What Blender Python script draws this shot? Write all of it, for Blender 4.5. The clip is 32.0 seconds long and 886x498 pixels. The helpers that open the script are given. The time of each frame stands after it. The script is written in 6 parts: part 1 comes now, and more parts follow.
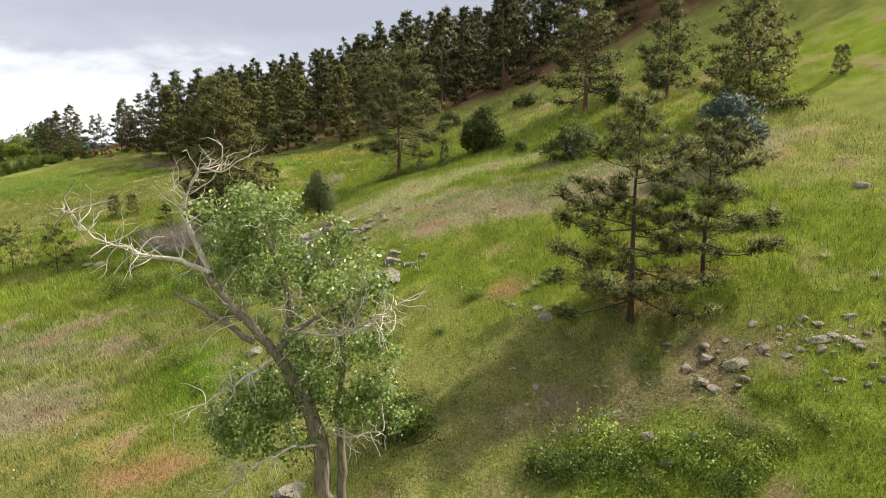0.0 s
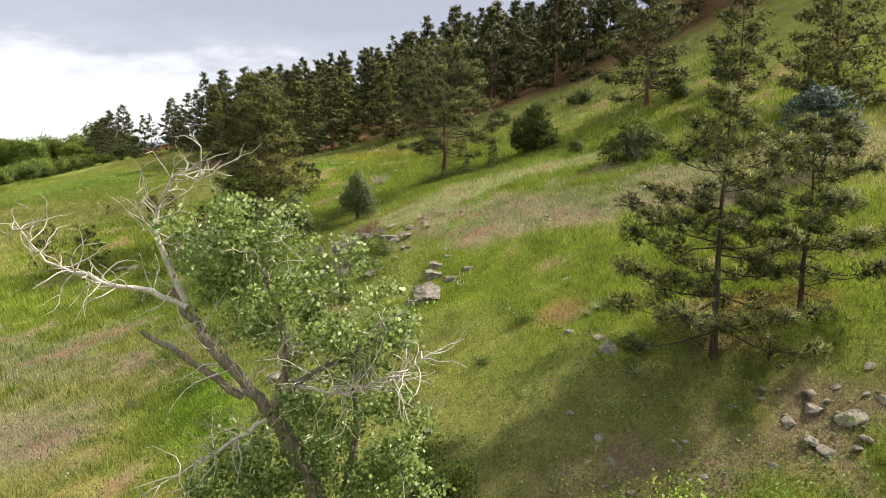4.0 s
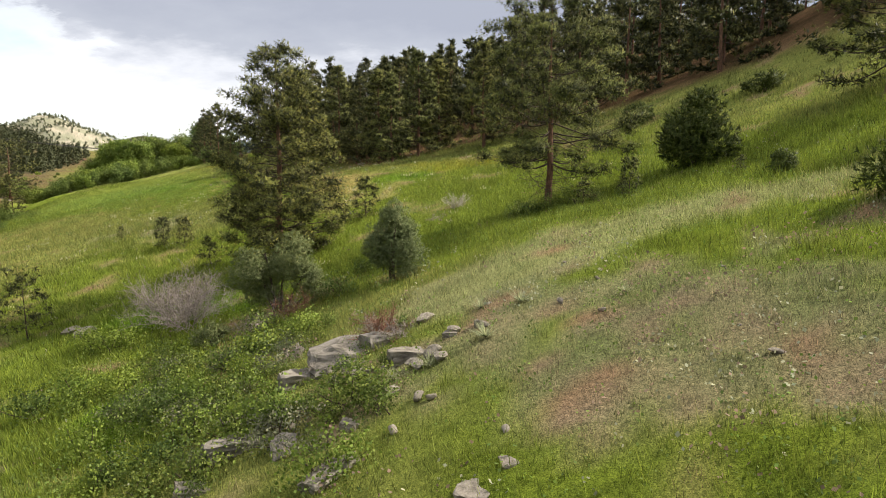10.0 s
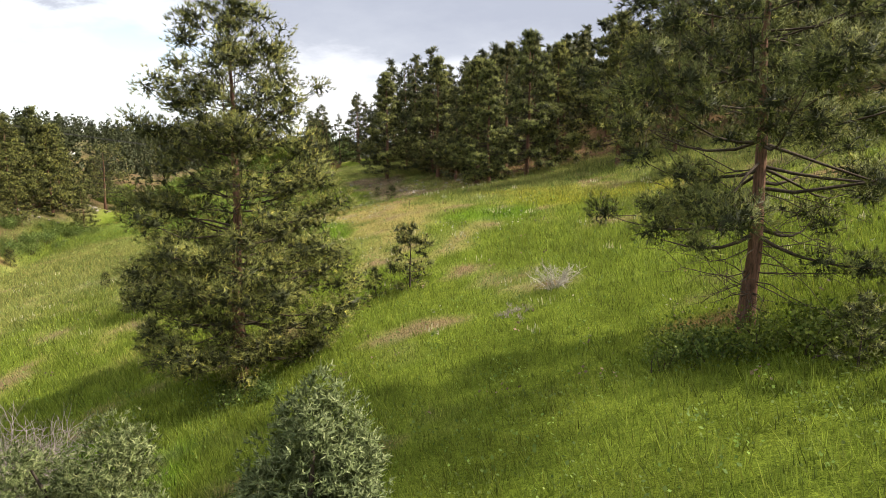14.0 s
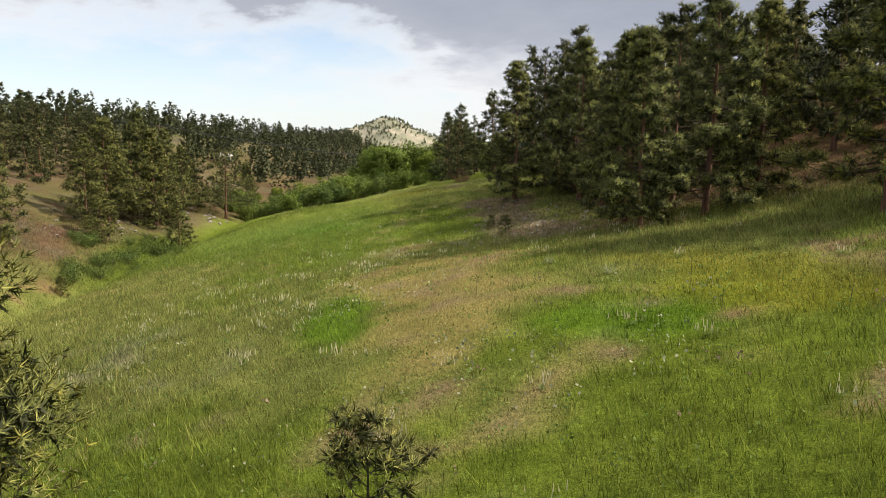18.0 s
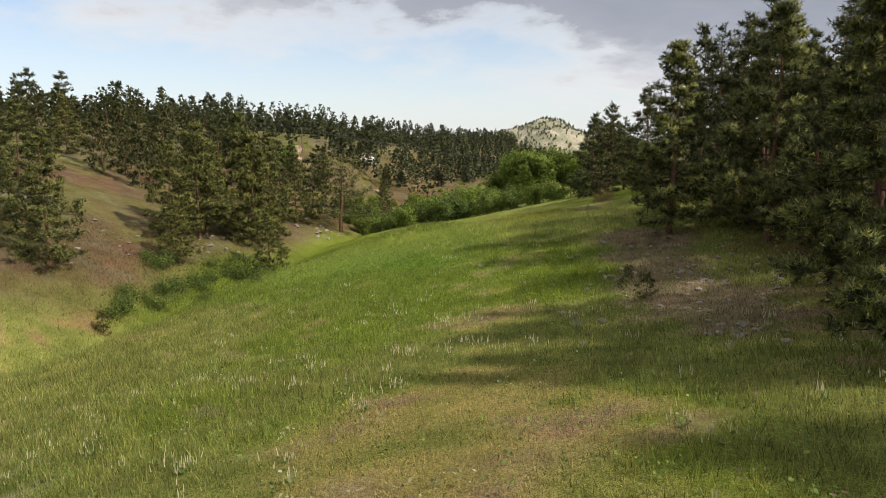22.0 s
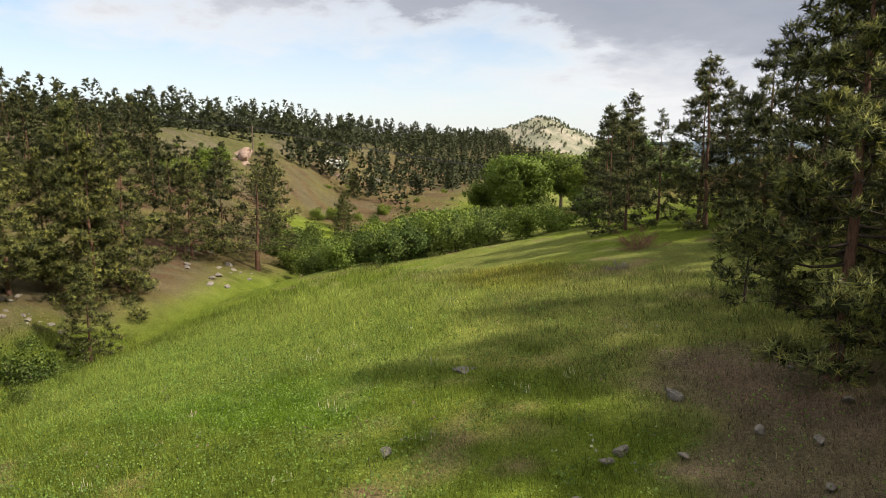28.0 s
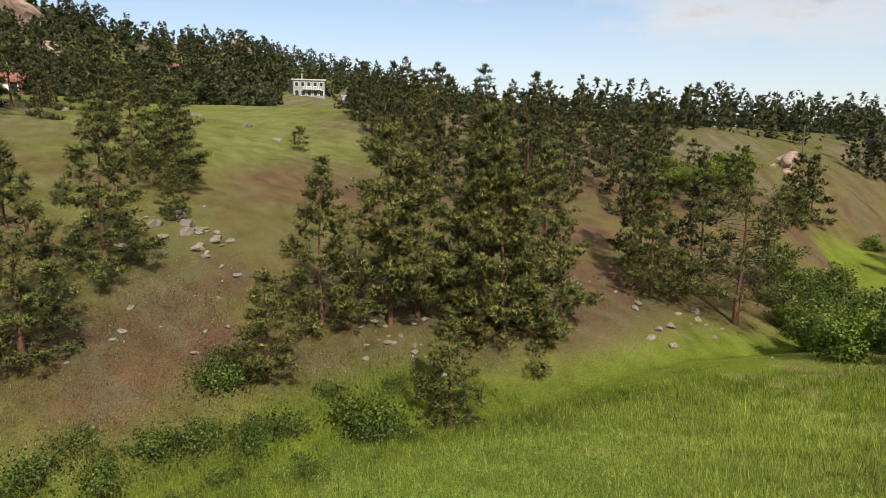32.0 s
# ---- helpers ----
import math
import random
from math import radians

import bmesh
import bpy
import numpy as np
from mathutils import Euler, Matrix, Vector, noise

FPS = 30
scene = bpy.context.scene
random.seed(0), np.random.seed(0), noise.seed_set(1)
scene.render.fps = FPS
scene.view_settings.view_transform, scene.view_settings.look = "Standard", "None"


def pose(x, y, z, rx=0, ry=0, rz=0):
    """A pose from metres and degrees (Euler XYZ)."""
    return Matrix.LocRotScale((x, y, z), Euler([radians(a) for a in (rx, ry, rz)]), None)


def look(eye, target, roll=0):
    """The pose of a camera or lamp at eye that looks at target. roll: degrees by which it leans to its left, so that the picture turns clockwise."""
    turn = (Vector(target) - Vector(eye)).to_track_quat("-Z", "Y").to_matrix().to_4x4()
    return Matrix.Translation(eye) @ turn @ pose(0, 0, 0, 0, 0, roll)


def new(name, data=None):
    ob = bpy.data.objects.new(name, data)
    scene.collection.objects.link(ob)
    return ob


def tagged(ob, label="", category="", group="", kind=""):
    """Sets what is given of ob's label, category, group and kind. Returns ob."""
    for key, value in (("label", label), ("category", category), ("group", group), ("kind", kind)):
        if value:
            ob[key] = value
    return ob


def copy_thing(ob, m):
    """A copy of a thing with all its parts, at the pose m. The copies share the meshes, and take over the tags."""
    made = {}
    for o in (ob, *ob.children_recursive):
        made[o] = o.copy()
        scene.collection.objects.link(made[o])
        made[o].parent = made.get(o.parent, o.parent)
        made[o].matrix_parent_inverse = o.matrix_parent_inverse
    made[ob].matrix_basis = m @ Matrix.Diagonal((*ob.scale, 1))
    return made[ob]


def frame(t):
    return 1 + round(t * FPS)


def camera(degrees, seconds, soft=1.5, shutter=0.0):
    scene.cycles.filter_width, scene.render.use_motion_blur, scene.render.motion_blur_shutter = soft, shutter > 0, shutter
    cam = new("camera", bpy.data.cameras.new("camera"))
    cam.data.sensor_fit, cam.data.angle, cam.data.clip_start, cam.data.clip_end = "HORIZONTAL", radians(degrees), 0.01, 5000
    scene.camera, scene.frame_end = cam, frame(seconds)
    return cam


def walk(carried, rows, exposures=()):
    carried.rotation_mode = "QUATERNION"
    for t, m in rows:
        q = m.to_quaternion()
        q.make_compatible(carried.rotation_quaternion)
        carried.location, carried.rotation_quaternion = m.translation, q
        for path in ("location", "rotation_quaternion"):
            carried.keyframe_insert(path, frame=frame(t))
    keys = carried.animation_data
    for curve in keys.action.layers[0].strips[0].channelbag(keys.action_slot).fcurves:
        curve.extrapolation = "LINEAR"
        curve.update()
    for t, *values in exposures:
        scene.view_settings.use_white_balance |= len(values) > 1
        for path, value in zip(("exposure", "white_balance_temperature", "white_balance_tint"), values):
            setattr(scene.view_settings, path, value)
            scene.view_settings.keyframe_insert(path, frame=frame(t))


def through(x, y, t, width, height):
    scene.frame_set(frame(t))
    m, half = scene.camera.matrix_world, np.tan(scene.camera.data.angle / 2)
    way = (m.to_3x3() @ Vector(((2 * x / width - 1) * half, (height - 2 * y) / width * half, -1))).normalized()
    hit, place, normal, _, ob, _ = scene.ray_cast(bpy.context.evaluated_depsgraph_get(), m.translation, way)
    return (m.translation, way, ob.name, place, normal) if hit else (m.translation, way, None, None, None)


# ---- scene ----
cam = camera(66.2, 32.0, soft=0.55)
PATH = [
    (0.0, pose(0.00, 0.00, 26.00, 80.42, 0.00, 2.10)),
    (0.5, pose(0.02, 0.05, 25.98, 80.42, 0.00, 2.98)),
    (1.0, pose(0.03, 0.10, 25.97, 80.43, 0.00, 3.74)),
    (1.5, pose(0.07, 0.17, 25.92, 80.44, 0.00, 4.47)),
    (2.0, pose(0.07, 0.49, 25.92, 80.45, 0.00, 5.06)),
    (2.5, pose(0.06, 1.09, 25.94, 80.43, 0.00, 5.51)),
    (3.0, pose(0.05, 1.91, 25.94, 80.40, 0.00, 5.92)),
    (3.5, pose(0.00, 2.85, 25.95, 80.39, 0.00, 6.12)),
    (5.5, pose(-0.13, 7.91, 25.95, 80.40, 0.00, 6.37)),
    (6.0, pose(-0.18, 9.40, 25.96, 80.38, 0.00, 6.28)),
    (6.5, pose(-0.25, 11.05, 25.97, 80.32, 0.00, 6.21)),
    (7.0, pose(-0.33, 12.81, 26.01, 80.27, 0.00, 6.09)),
    (7.5, pose(-0.39, 14.67, 26.05, 80.24, 0.00, 5.95)),
    (8.0, pose(-0.49, 16.64, 26.06, 80.26, 0.00, 5.72)),
    (8.5, pose(-0.63, 18.73, 26.03, 80.29, 0.00, 9.24)),
    (9.0, pose(-0.71, 20.99, 25.98, 80.31, 0.00, 16.33)),
    (9.5, pose(-0.90, 23.17, 26.02, 80.36, 0.00, 16.59)),
    (10.0, pose(-1.13, 25.39, 26.09, 80.38, 0.00, 16.80)),
    (10.5, pose(-1.41, 27.59, 26.15, 80.37, 0.00, 18.87)),
    (11.0, pose(-1.73, 29.96, 26.25, 80.35, 0.00, 22.66)),
    (11.5, pose(-2.12, 32.40, 26.32, 80.36, 0.00, 24.17)),
    (12.0, pose(-2.60, 34.86, 26.34, 80.39, 0.00, 24.37)),
    (12.5, pose(-3.23, 37.49, 26.39, 80.37, 0.00, 25.41)),
    (13.0, pose(-3.87, 40.05, 26.53, 80.37, 0.00, 25.58)),
    (13.5, pose(-4.52, 42.55, 26.73, 80.38, 0.00, 25.98)),
    (14.0, pose(-5.27, 45.13, 26.91, 80.38, 0.00, 28.36)),
    (14.5, pose(-6.09, 47.65, 27.06, 80.38, 0.00, 29.28)),
    (16.5, pose(-9.69, 57.23, 27.47, 80.34, 0.00, 31.51)),
    (17.0, pose(-10.56, 59.31, 27.48, 80.36, 0.00, 34.71)),
    (17.5, pose(-11.41, 61.28, 27.51, 80.37, 0.00, 39.18)),
    (18.0, pose(-12.30, 63.19, 27.55, 80.39, 0.00, 42.62)),
    (18.5, pose(-13.28, 65.03, 27.58, 80.45, 0.00, 45.90)),
    (19.0, pose(-14.30, 66.83, 27.65, 80.47, 0.00, 48.93)),
    (19.5, pose(-15.32, 68.53, 27.73, 80.50, 0.00, 48.92)),
    (20.0, pose(-16.37, 70.14, 27.80, 80.50, 0.00, 48.90)),
    (20.5, pose(-17.45, 71.65, 27.89, 80.49, 0.00, 51.19)),
    (21.0, pose(-18.68, 73.29, 27.98, 80.48, 0.00, 54.60)),
    (21.5, pose(-19.97, 74.90, 28.06, 80.46, 0.00, 55.99)),
    (22.0, pose(-21.24, 76.36, 28.12, 80.44, 0.00, 55.97)),
    (22.5, pose(-22.56, 77.79, 28.15, 80.43, 0.00, 55.91)),
    (23.0, pose(-23.99, 79.22, 28.15, 80.43, 0.00, 55.83)),
    (23.5, pose(-25.49, 80.68, 28.19, 80.43, 0.00, 55.78)),
    (24.0, pose(-27.05, 82.14, 28.20, 80.43, 0.00, 55.66)),
    (24.5, pose(-28.67, 83.61, 28.23, 80.43, 0.00, 55.62)),
    (25.0, pose(-30.31, 85.10, 28.26, 80.41, 0.00, 55.61)),
    (25.5, pose(-32.04, 86.66, 28.28, 80.40, 0.00, 55.58)),
    (27.5, pose(-39.61, 93.29, 28.27, 80.36, 0.00, 55.56)),
    (28.0, pose(-41.43, 94.85, 28.32, 80.36, 0.00, 55.54)),
    (28.5, pose(-43.21, 96.36, 28.38, 80.35, 0.00, 55.51)),
    (29.0, pose(-45.02, 97.83, 28.42, 80.33, 0.00, 55.59)),
    (29.5, pose(-46.89, 99.39, 28.45, 80.33, 0.00, 59.76)),
    (30.0, pose(-48.79, 100.95, 28.54, 80.33, 0.00, 64.53)),
    (30.5, pose(-50.58, 102.34, 28.62, 80.30, 0.00, 72.20)),
    (31.0, pose(-52.32, 103.51, 28.70, 80.27, 0.00, 82.05)),
    (31.5, pose(-53.94, 104.57, 28.81, 80.19, 0.00, 92.14)),
    (32.0, pose(-55.44, 105.63, 28.92, 80.18, 0.00, 100.97)),
]
walk(cam, PATH, exposures=[(0, 0.88), (7, 0.92), (11, 0.70), (14, 0.94), (18, 0.44), (22, 0.25), (26, 0.34), (28.5, 0.40), (30, 0.22), (32, 0.20)])

# ---- light ----
SUN_DIR = Vector((0.62, 0.38, 0.67)).normalized()
world = bpy.data.worlds.new("sky")
scene.world = world
world.use_nodes = True
wn, wl = world.node_tree.nodes, world.node_tree.links
wn.clear()


def wnode(kind, **settings):
    n = wn.new(kind)
    for key, value in settings.items():
        n.inputs[key].default_value = value
    return n


w_out = wn.new("ShaderNodeOutputWorld")
w_bg = wnode("ShaderNodeBackground", Strength=0.68)
w_sky = wn.new("ShaderNodeTexSky")
w_sky.sky_type = "NISHITA"
w_sky.sun_disc = False
w_sky.sun_elevation = math.asin(SUN_DIR.z)
w_sky.sun_rotation = math.atan2(SUN_DIR.x, SUN_DIR.y)
w_sky.altitude = 1800
w_dim = wn.new("ShaderNodeVectorMath")
w_dim.operation = "SCALE"
w_dim.inputs["Scale"].default_value = 0.185
wl.new(w_sky.outputs[0], w_dim.inputs[0])
w_co = wn.new("ShaderNodeTexCoord")
# direction on a flat cloud deck: x / z, y / z
w_sep = wn.new("ShaderNodeSeparateXYZ")
wl.new(w_co.outputs["Generated"], w_sep.inputs[0])


def wmath(op, a, b=0.0, c=0.0):
    n = wn.new("ShaderNodeMath")
    n.operation = op
    n.use_clamp = False
    for k, v in enumerate((a, b, c)):
        if isinstance(v, (int, float)):
            n.inputs[k].default_value = v
        else:
            wl.new(v, n.inputs[k])
    return n.outputs[0]


def wramp(value, *stops):
    n = wn.new("ShaderNodeValToRGB")
    while len(n.color_ramp.elements) < len(stops):
        n.color_ramp.elements.new(0.5)
    for e, (p, c) in zip(n.color_ramp.elements, stops):
        e.position, e.color = p, (*c, 1)
    wl.new(value, n.inputs[0])
    return n.outputs[0]


def wmix(f, a, b):
    n = wn.new("ShaderNodeMix")
    n.data_type = "RGBA"
    for k, v in ((0, f), (6, a), (7, b)):
        if isinstance(v, tuple):
            n.inputs[k].default_value = (*v, 1)
        elif isinstance(v, (int, float)):
            n.inputs[k].default_value = v
        else:
            wl.new(v, n.inputs[k])
    return n.outputs[2]


up = wmath("MAXIMUM", w_sep.outputs["Z"], 0.0)
deck = wmath("ADD", up, 0.24)
w_comb = wn.new("ShaderNodeCombineXYZ")
wl.new(wmath("DIVIDE", w_sep.outputs["X"], deck), w_comb.inputs[0])
wl.new(wmath("DIVIDE", w_sep.outputs["Y"], deck), w_comb.inputs[1])


def wnoise(scale, detail, rough, shift):
    n = wnode("ShaderNodeTexNoise", Scale=scale, Detail=detail, Roughness=rough)
    m = wn.new("ShaderNodeMapping")
    m.inputs["Location"].default_value = shift
    wl.new(w_comb.outputs[0], m.inputs[0])
    wl.new(m.outputs[0], n.inputs["Vector"])
    return n.outputs[0]


big = wnoise(0.62, 5, 0.5, (0.2, 0.7, 0))
fine = wnoise(2.4, 8, 0.6, (4, 1, 0))
# cover grows with height above the skyline; blue sky opens to the west and southwest
cover_f = wmath("ADD", wmath("MULTIPLY", w_sep.outputs["X"], 0.28), wmath("MULTIPLY", w_sep.outputs["Y"], 0.25))
cover_f = wmath("ADD", cover_f, wmath("MULTIPLY", up, 1.6))
cover_f = wmath("ADD", cover_f, wmath("MULTIPLY", big, 0.75))
cover_f = wmath("ADD", cover_f, wmath("MULTIPLY", fine, 0.34))
cloud = wramp(cover_f, (0.53, (0, 0, 0)), (0.67, (1, 1, 1)))
# clouds are white towards the skyline, grey underneath higher up
shade = wmath("ADD", wmath("MULTIPLY", up, 3.0), wmath("MULTIPLY", fine, 0.42))
shade = wmath("ADD", shade, wmath("MULTIPLY", big, 0.30))
shade = wmath("ADD", shade, wmath("MULTIPLY", wmath("SUBTRACT", w_sep.outputs["Y"], 0.6), 0.5))
cloud_col = wramp(shade, (0.60, (1.02, 1.02, 1.03)), (0.72, (0.80, 0.82, 0.88)), (0.82, (0.52, 0.55, 0.63)), (1.0, (0.43, 0.46, 0.55)))
# thin rims of the clouds are lit through
rim = wmath("MULTIPLY", wmath("MULTIPLY", cloud, wmath("SUBTRACT", 1.0, cloud)), 3.2)
cloud_col = wmix(rim, cloud_col, (1.05, 1.05, 1.05))
# the unseen deck overhead is brightened to add fill light on the ground
high = wramp(up, (0.50, (0, 0, 0)), (0.80, (1, 1, 1)))
cloud_col = wmix(high, cloud_col, (1.30, 1.27, 1.22))
# bright veil just above the skyline
veil = wramp(up, (0.0, (1, 1, 1)), (0.24, (0.0, 0.0, 0.0)))
veiled = wmix(wmath("MULTIPLY", veil, 0.8), w_dim.outputs[0], (0.94, 0.97, 1.0))
wl.new(wmix(cloud, veiled, cloud_col), w_bg.inputs[0])
wl.new(w_bg.outputs[0], w_out.inputs[0])

sun = new("sun", bpy.data.lights.new("sun", "SUN"))
sun.data.energy = 5.0
sun.data.angle = radians(2.5)
sun.data.color = (1.0, 0.90, 0.73)
sun.matrix_world = look(SUN_DIR * 300, (0, 0, 0))

# ---- land form ----
XK = np.array([-130, -112, -97, -83, -68, -52, -38, -26, -15, -5, 6, 18, 34], float)
FOLDS = {
    2: (2.2, 1.3, 0.5, -0.2, -0.8, -1.5, -2.1, -2.9, -4.0, -5.1, -6.2, -6.9, -7.2),
    16: (1.1, 0.4, -0.2, -0.9, -1.7, -2.5, -3.2, -3.5, -3.8, -4.5, -5.2, -5.0, -4.8),
    28: (0.1, -0.4, -0.9, -1.5, -2.3, -3.3, -4.1, -4.5, -4.3, -3.7, -2.7, -3.1, -2.8),
    40: (-1.0, -1.3, -1.6, -2.1, -2.7, -3.7, -4.6, -5.2, -4.1, -2.0, -1.2, -1.2, -1.1),
    52: (-2.2, -2.2, -2.4, -2.7, -3.0, -3.6, -4.6, -4.9, -3.6, -1.4, -0.7, -0.4, 0.0),
    66: (-3.8, -3.5, -3.3, -3.4, -3.1, -2.9, -3.1, -3.3, -3.0, -2.1, -1.2, -0.1, 0.9),
    82: (-5.6, -5.0, -4.4, -3.9, -2.8, -2.4, -1.2, -0.9, -1.8, -1.7, -1.1, -0.2, 1.0),
    98: (-6.7, -6.5, -4.2, -1.9, -1.6, -2.3, -2.3, -1.5, -1.2, -1.0, -0.7, -0.2, 0.8),
    114: (-6.7, -5.0, -1.0, -1.3, -0.4, -1.3, -2.1, -1.7, -1.2, -0.8, -0.5, -0.1, 0.4),
    132: (-4.8, -1.8, -0.9, -0.2, 0.2, -0.3, -0.7, -0.9, -0.9, -0.7, -0.5, -0.2, 0.1),
}
YK = np.array(list(FOLDS), float)
FOLD = np.array(list(FOLDS.values()))


def ease(a, b, x):
    t = np.clip((x - a) / (b - a), 0, 1)
    return t * t * (3 - 2 * t)


def slope_base(x, y):
    """Two valley sides that meet in a creek, which runs to the northwest and widens."""
    s = (x + 95) * 0.753 + (y - 108) * 0.66
    a = -(x + 95) * 0.66 + (y - 108) * 0.753
    flat = 28 * ease(25, 80, a)
    e, w = np.maximum(s - flat, 0), np.maximum(-s - flat, 0)
    q = np.clip(e - 38, 0, 70)
    steep = 1 - 0.72 * ease(-90, -40, a)
    z = 16 - 0.022 * np.clip(a, -100, 260) + 0.17 * np.minimum(e, 150) + steep * (0.0045 * q * q + 0.45 * np.clip(e - 108, 0, 60))
    z = z + 18 * (1 - np.exp(-w / 25)) + 0.16 * np.minimum(w, 480) * ease(150, 330, w) * (1 - 0.75 * ease(-60, 120, a))
    return z + 16 * ease(130, 290, w) * ease(10, 70, a) * ease(190, 110, a) - 0.06 * np.clip(a - 180, 0, 200) * ease(20, 80, w) - 0.13 * np.clip(a - 190, 0, 300) * ease(0, 40, e)


def cubic(k, v):
    """Weights of the knots k for a smooth curve at v."""
    v = np.clip(v, k[0], k[-1])
    n, r = len(k), np.arange(len(v))
    i = np.clip(np.searchsorted(k, v, side="right") - 1, 0, n - 2)
    h = k[i + 1] - k[i]
    t = (v - k[i]) / h
    m = np.zeros((len(v), n))
    m[r, i] += 2 * t**3 - 3 * t**2 + 1
    m[r, i + 1] += -2 * t**3 + 3 * t**2
    for j, c in ((i, t**3 - 2 * t**2 + t), (i + 1, t**3 - t**2)):
        a, b = np.clip(j - 1, 0, n - 1), np.clip(j + 1, 0, n - 1)
        d = k[b] - k[a]
        m[r, b] += c * h / d
        m[r, a] -= c * h / d
    return m


def ground_z(x, y):
    """Height of the land at x, y (arrays)."""
    x, y = np.atleast_1d(np.asarray(x, float)), np.atleast_1d(np.asarray(y, float))
    fold = np.einsum("ia,ab,ib->i", cubic(YK, y), FOLD, cubic(XK, x))
    d = np.maximum(np.maximum(XK[0] - x, x - XK[-1]), np.maximum(YK[0] - y, y - YK[-1])) / 60
    z = slope_base(x, y) + fold * (1 - ease(0, 1, d))
    far = ease(520, 1100, np.hypot(x + 60, y - 90))
    z = z * (1 - far) - 32 * far
    return z


def gz(x, y):
    return float(ground_z(x, y)[0])


RNG = np.random.default_rng(7)
_P = np.array(RNG.permutation(256).tolist() * 2)
_G = RNG.random(512) * 2 - 1


def vnoise(x, y, scale, seed=0):
    """Smooth value noise in -1 .. 1 on arrays."""
    x, y = np.asarray(x, float) / scale + 37.7 * seed, np.asarray(y, float) / scale + 11.3 * seed
    xi, yi = np.floor(x).astype(int), np.floor(y).astype(int)
    fx, fy = x - xi, y - yi
    fx, fy = fx * fx * (3 - 2 * fx), fy * fy * (3 - 2 * fy)

    def g(a, b):
        return _G[_P[(_P[(xi + a) & 255] + yi + b) & 255]]

    return (g(0, 0) * (1 - fx) + g(1, 0) * fx) * (1 - fy) + (g(0, 1) * (1 - fx) + g(1, 1) * fx) * fy


def blob(x, y, cx, cy, rx, ry, turn=0.0):
    c, s = math.cos(turn), math.sin(turn)
    dx, dy = x - cx, y - cy
    u, v = (dx * c + dy * s) / rx, (-dx * s + dy * c) / ry
    return np.exp(-(u * u + v * v))


def forest(x, y):
    """1 inside the pine wood on the eastern hillside."""
    s = (x + 95) * 0.753 + (y - 108) * 0.66
    edge = np.where(x < -30, 43 + 0.0 * x, 46 + (x + 30) * 0.62)
    return ease(-3, 3, s - edge) * ease(78, 84, y - 0.0 * x + np.maximum(x + 20, 0) * 0.9)


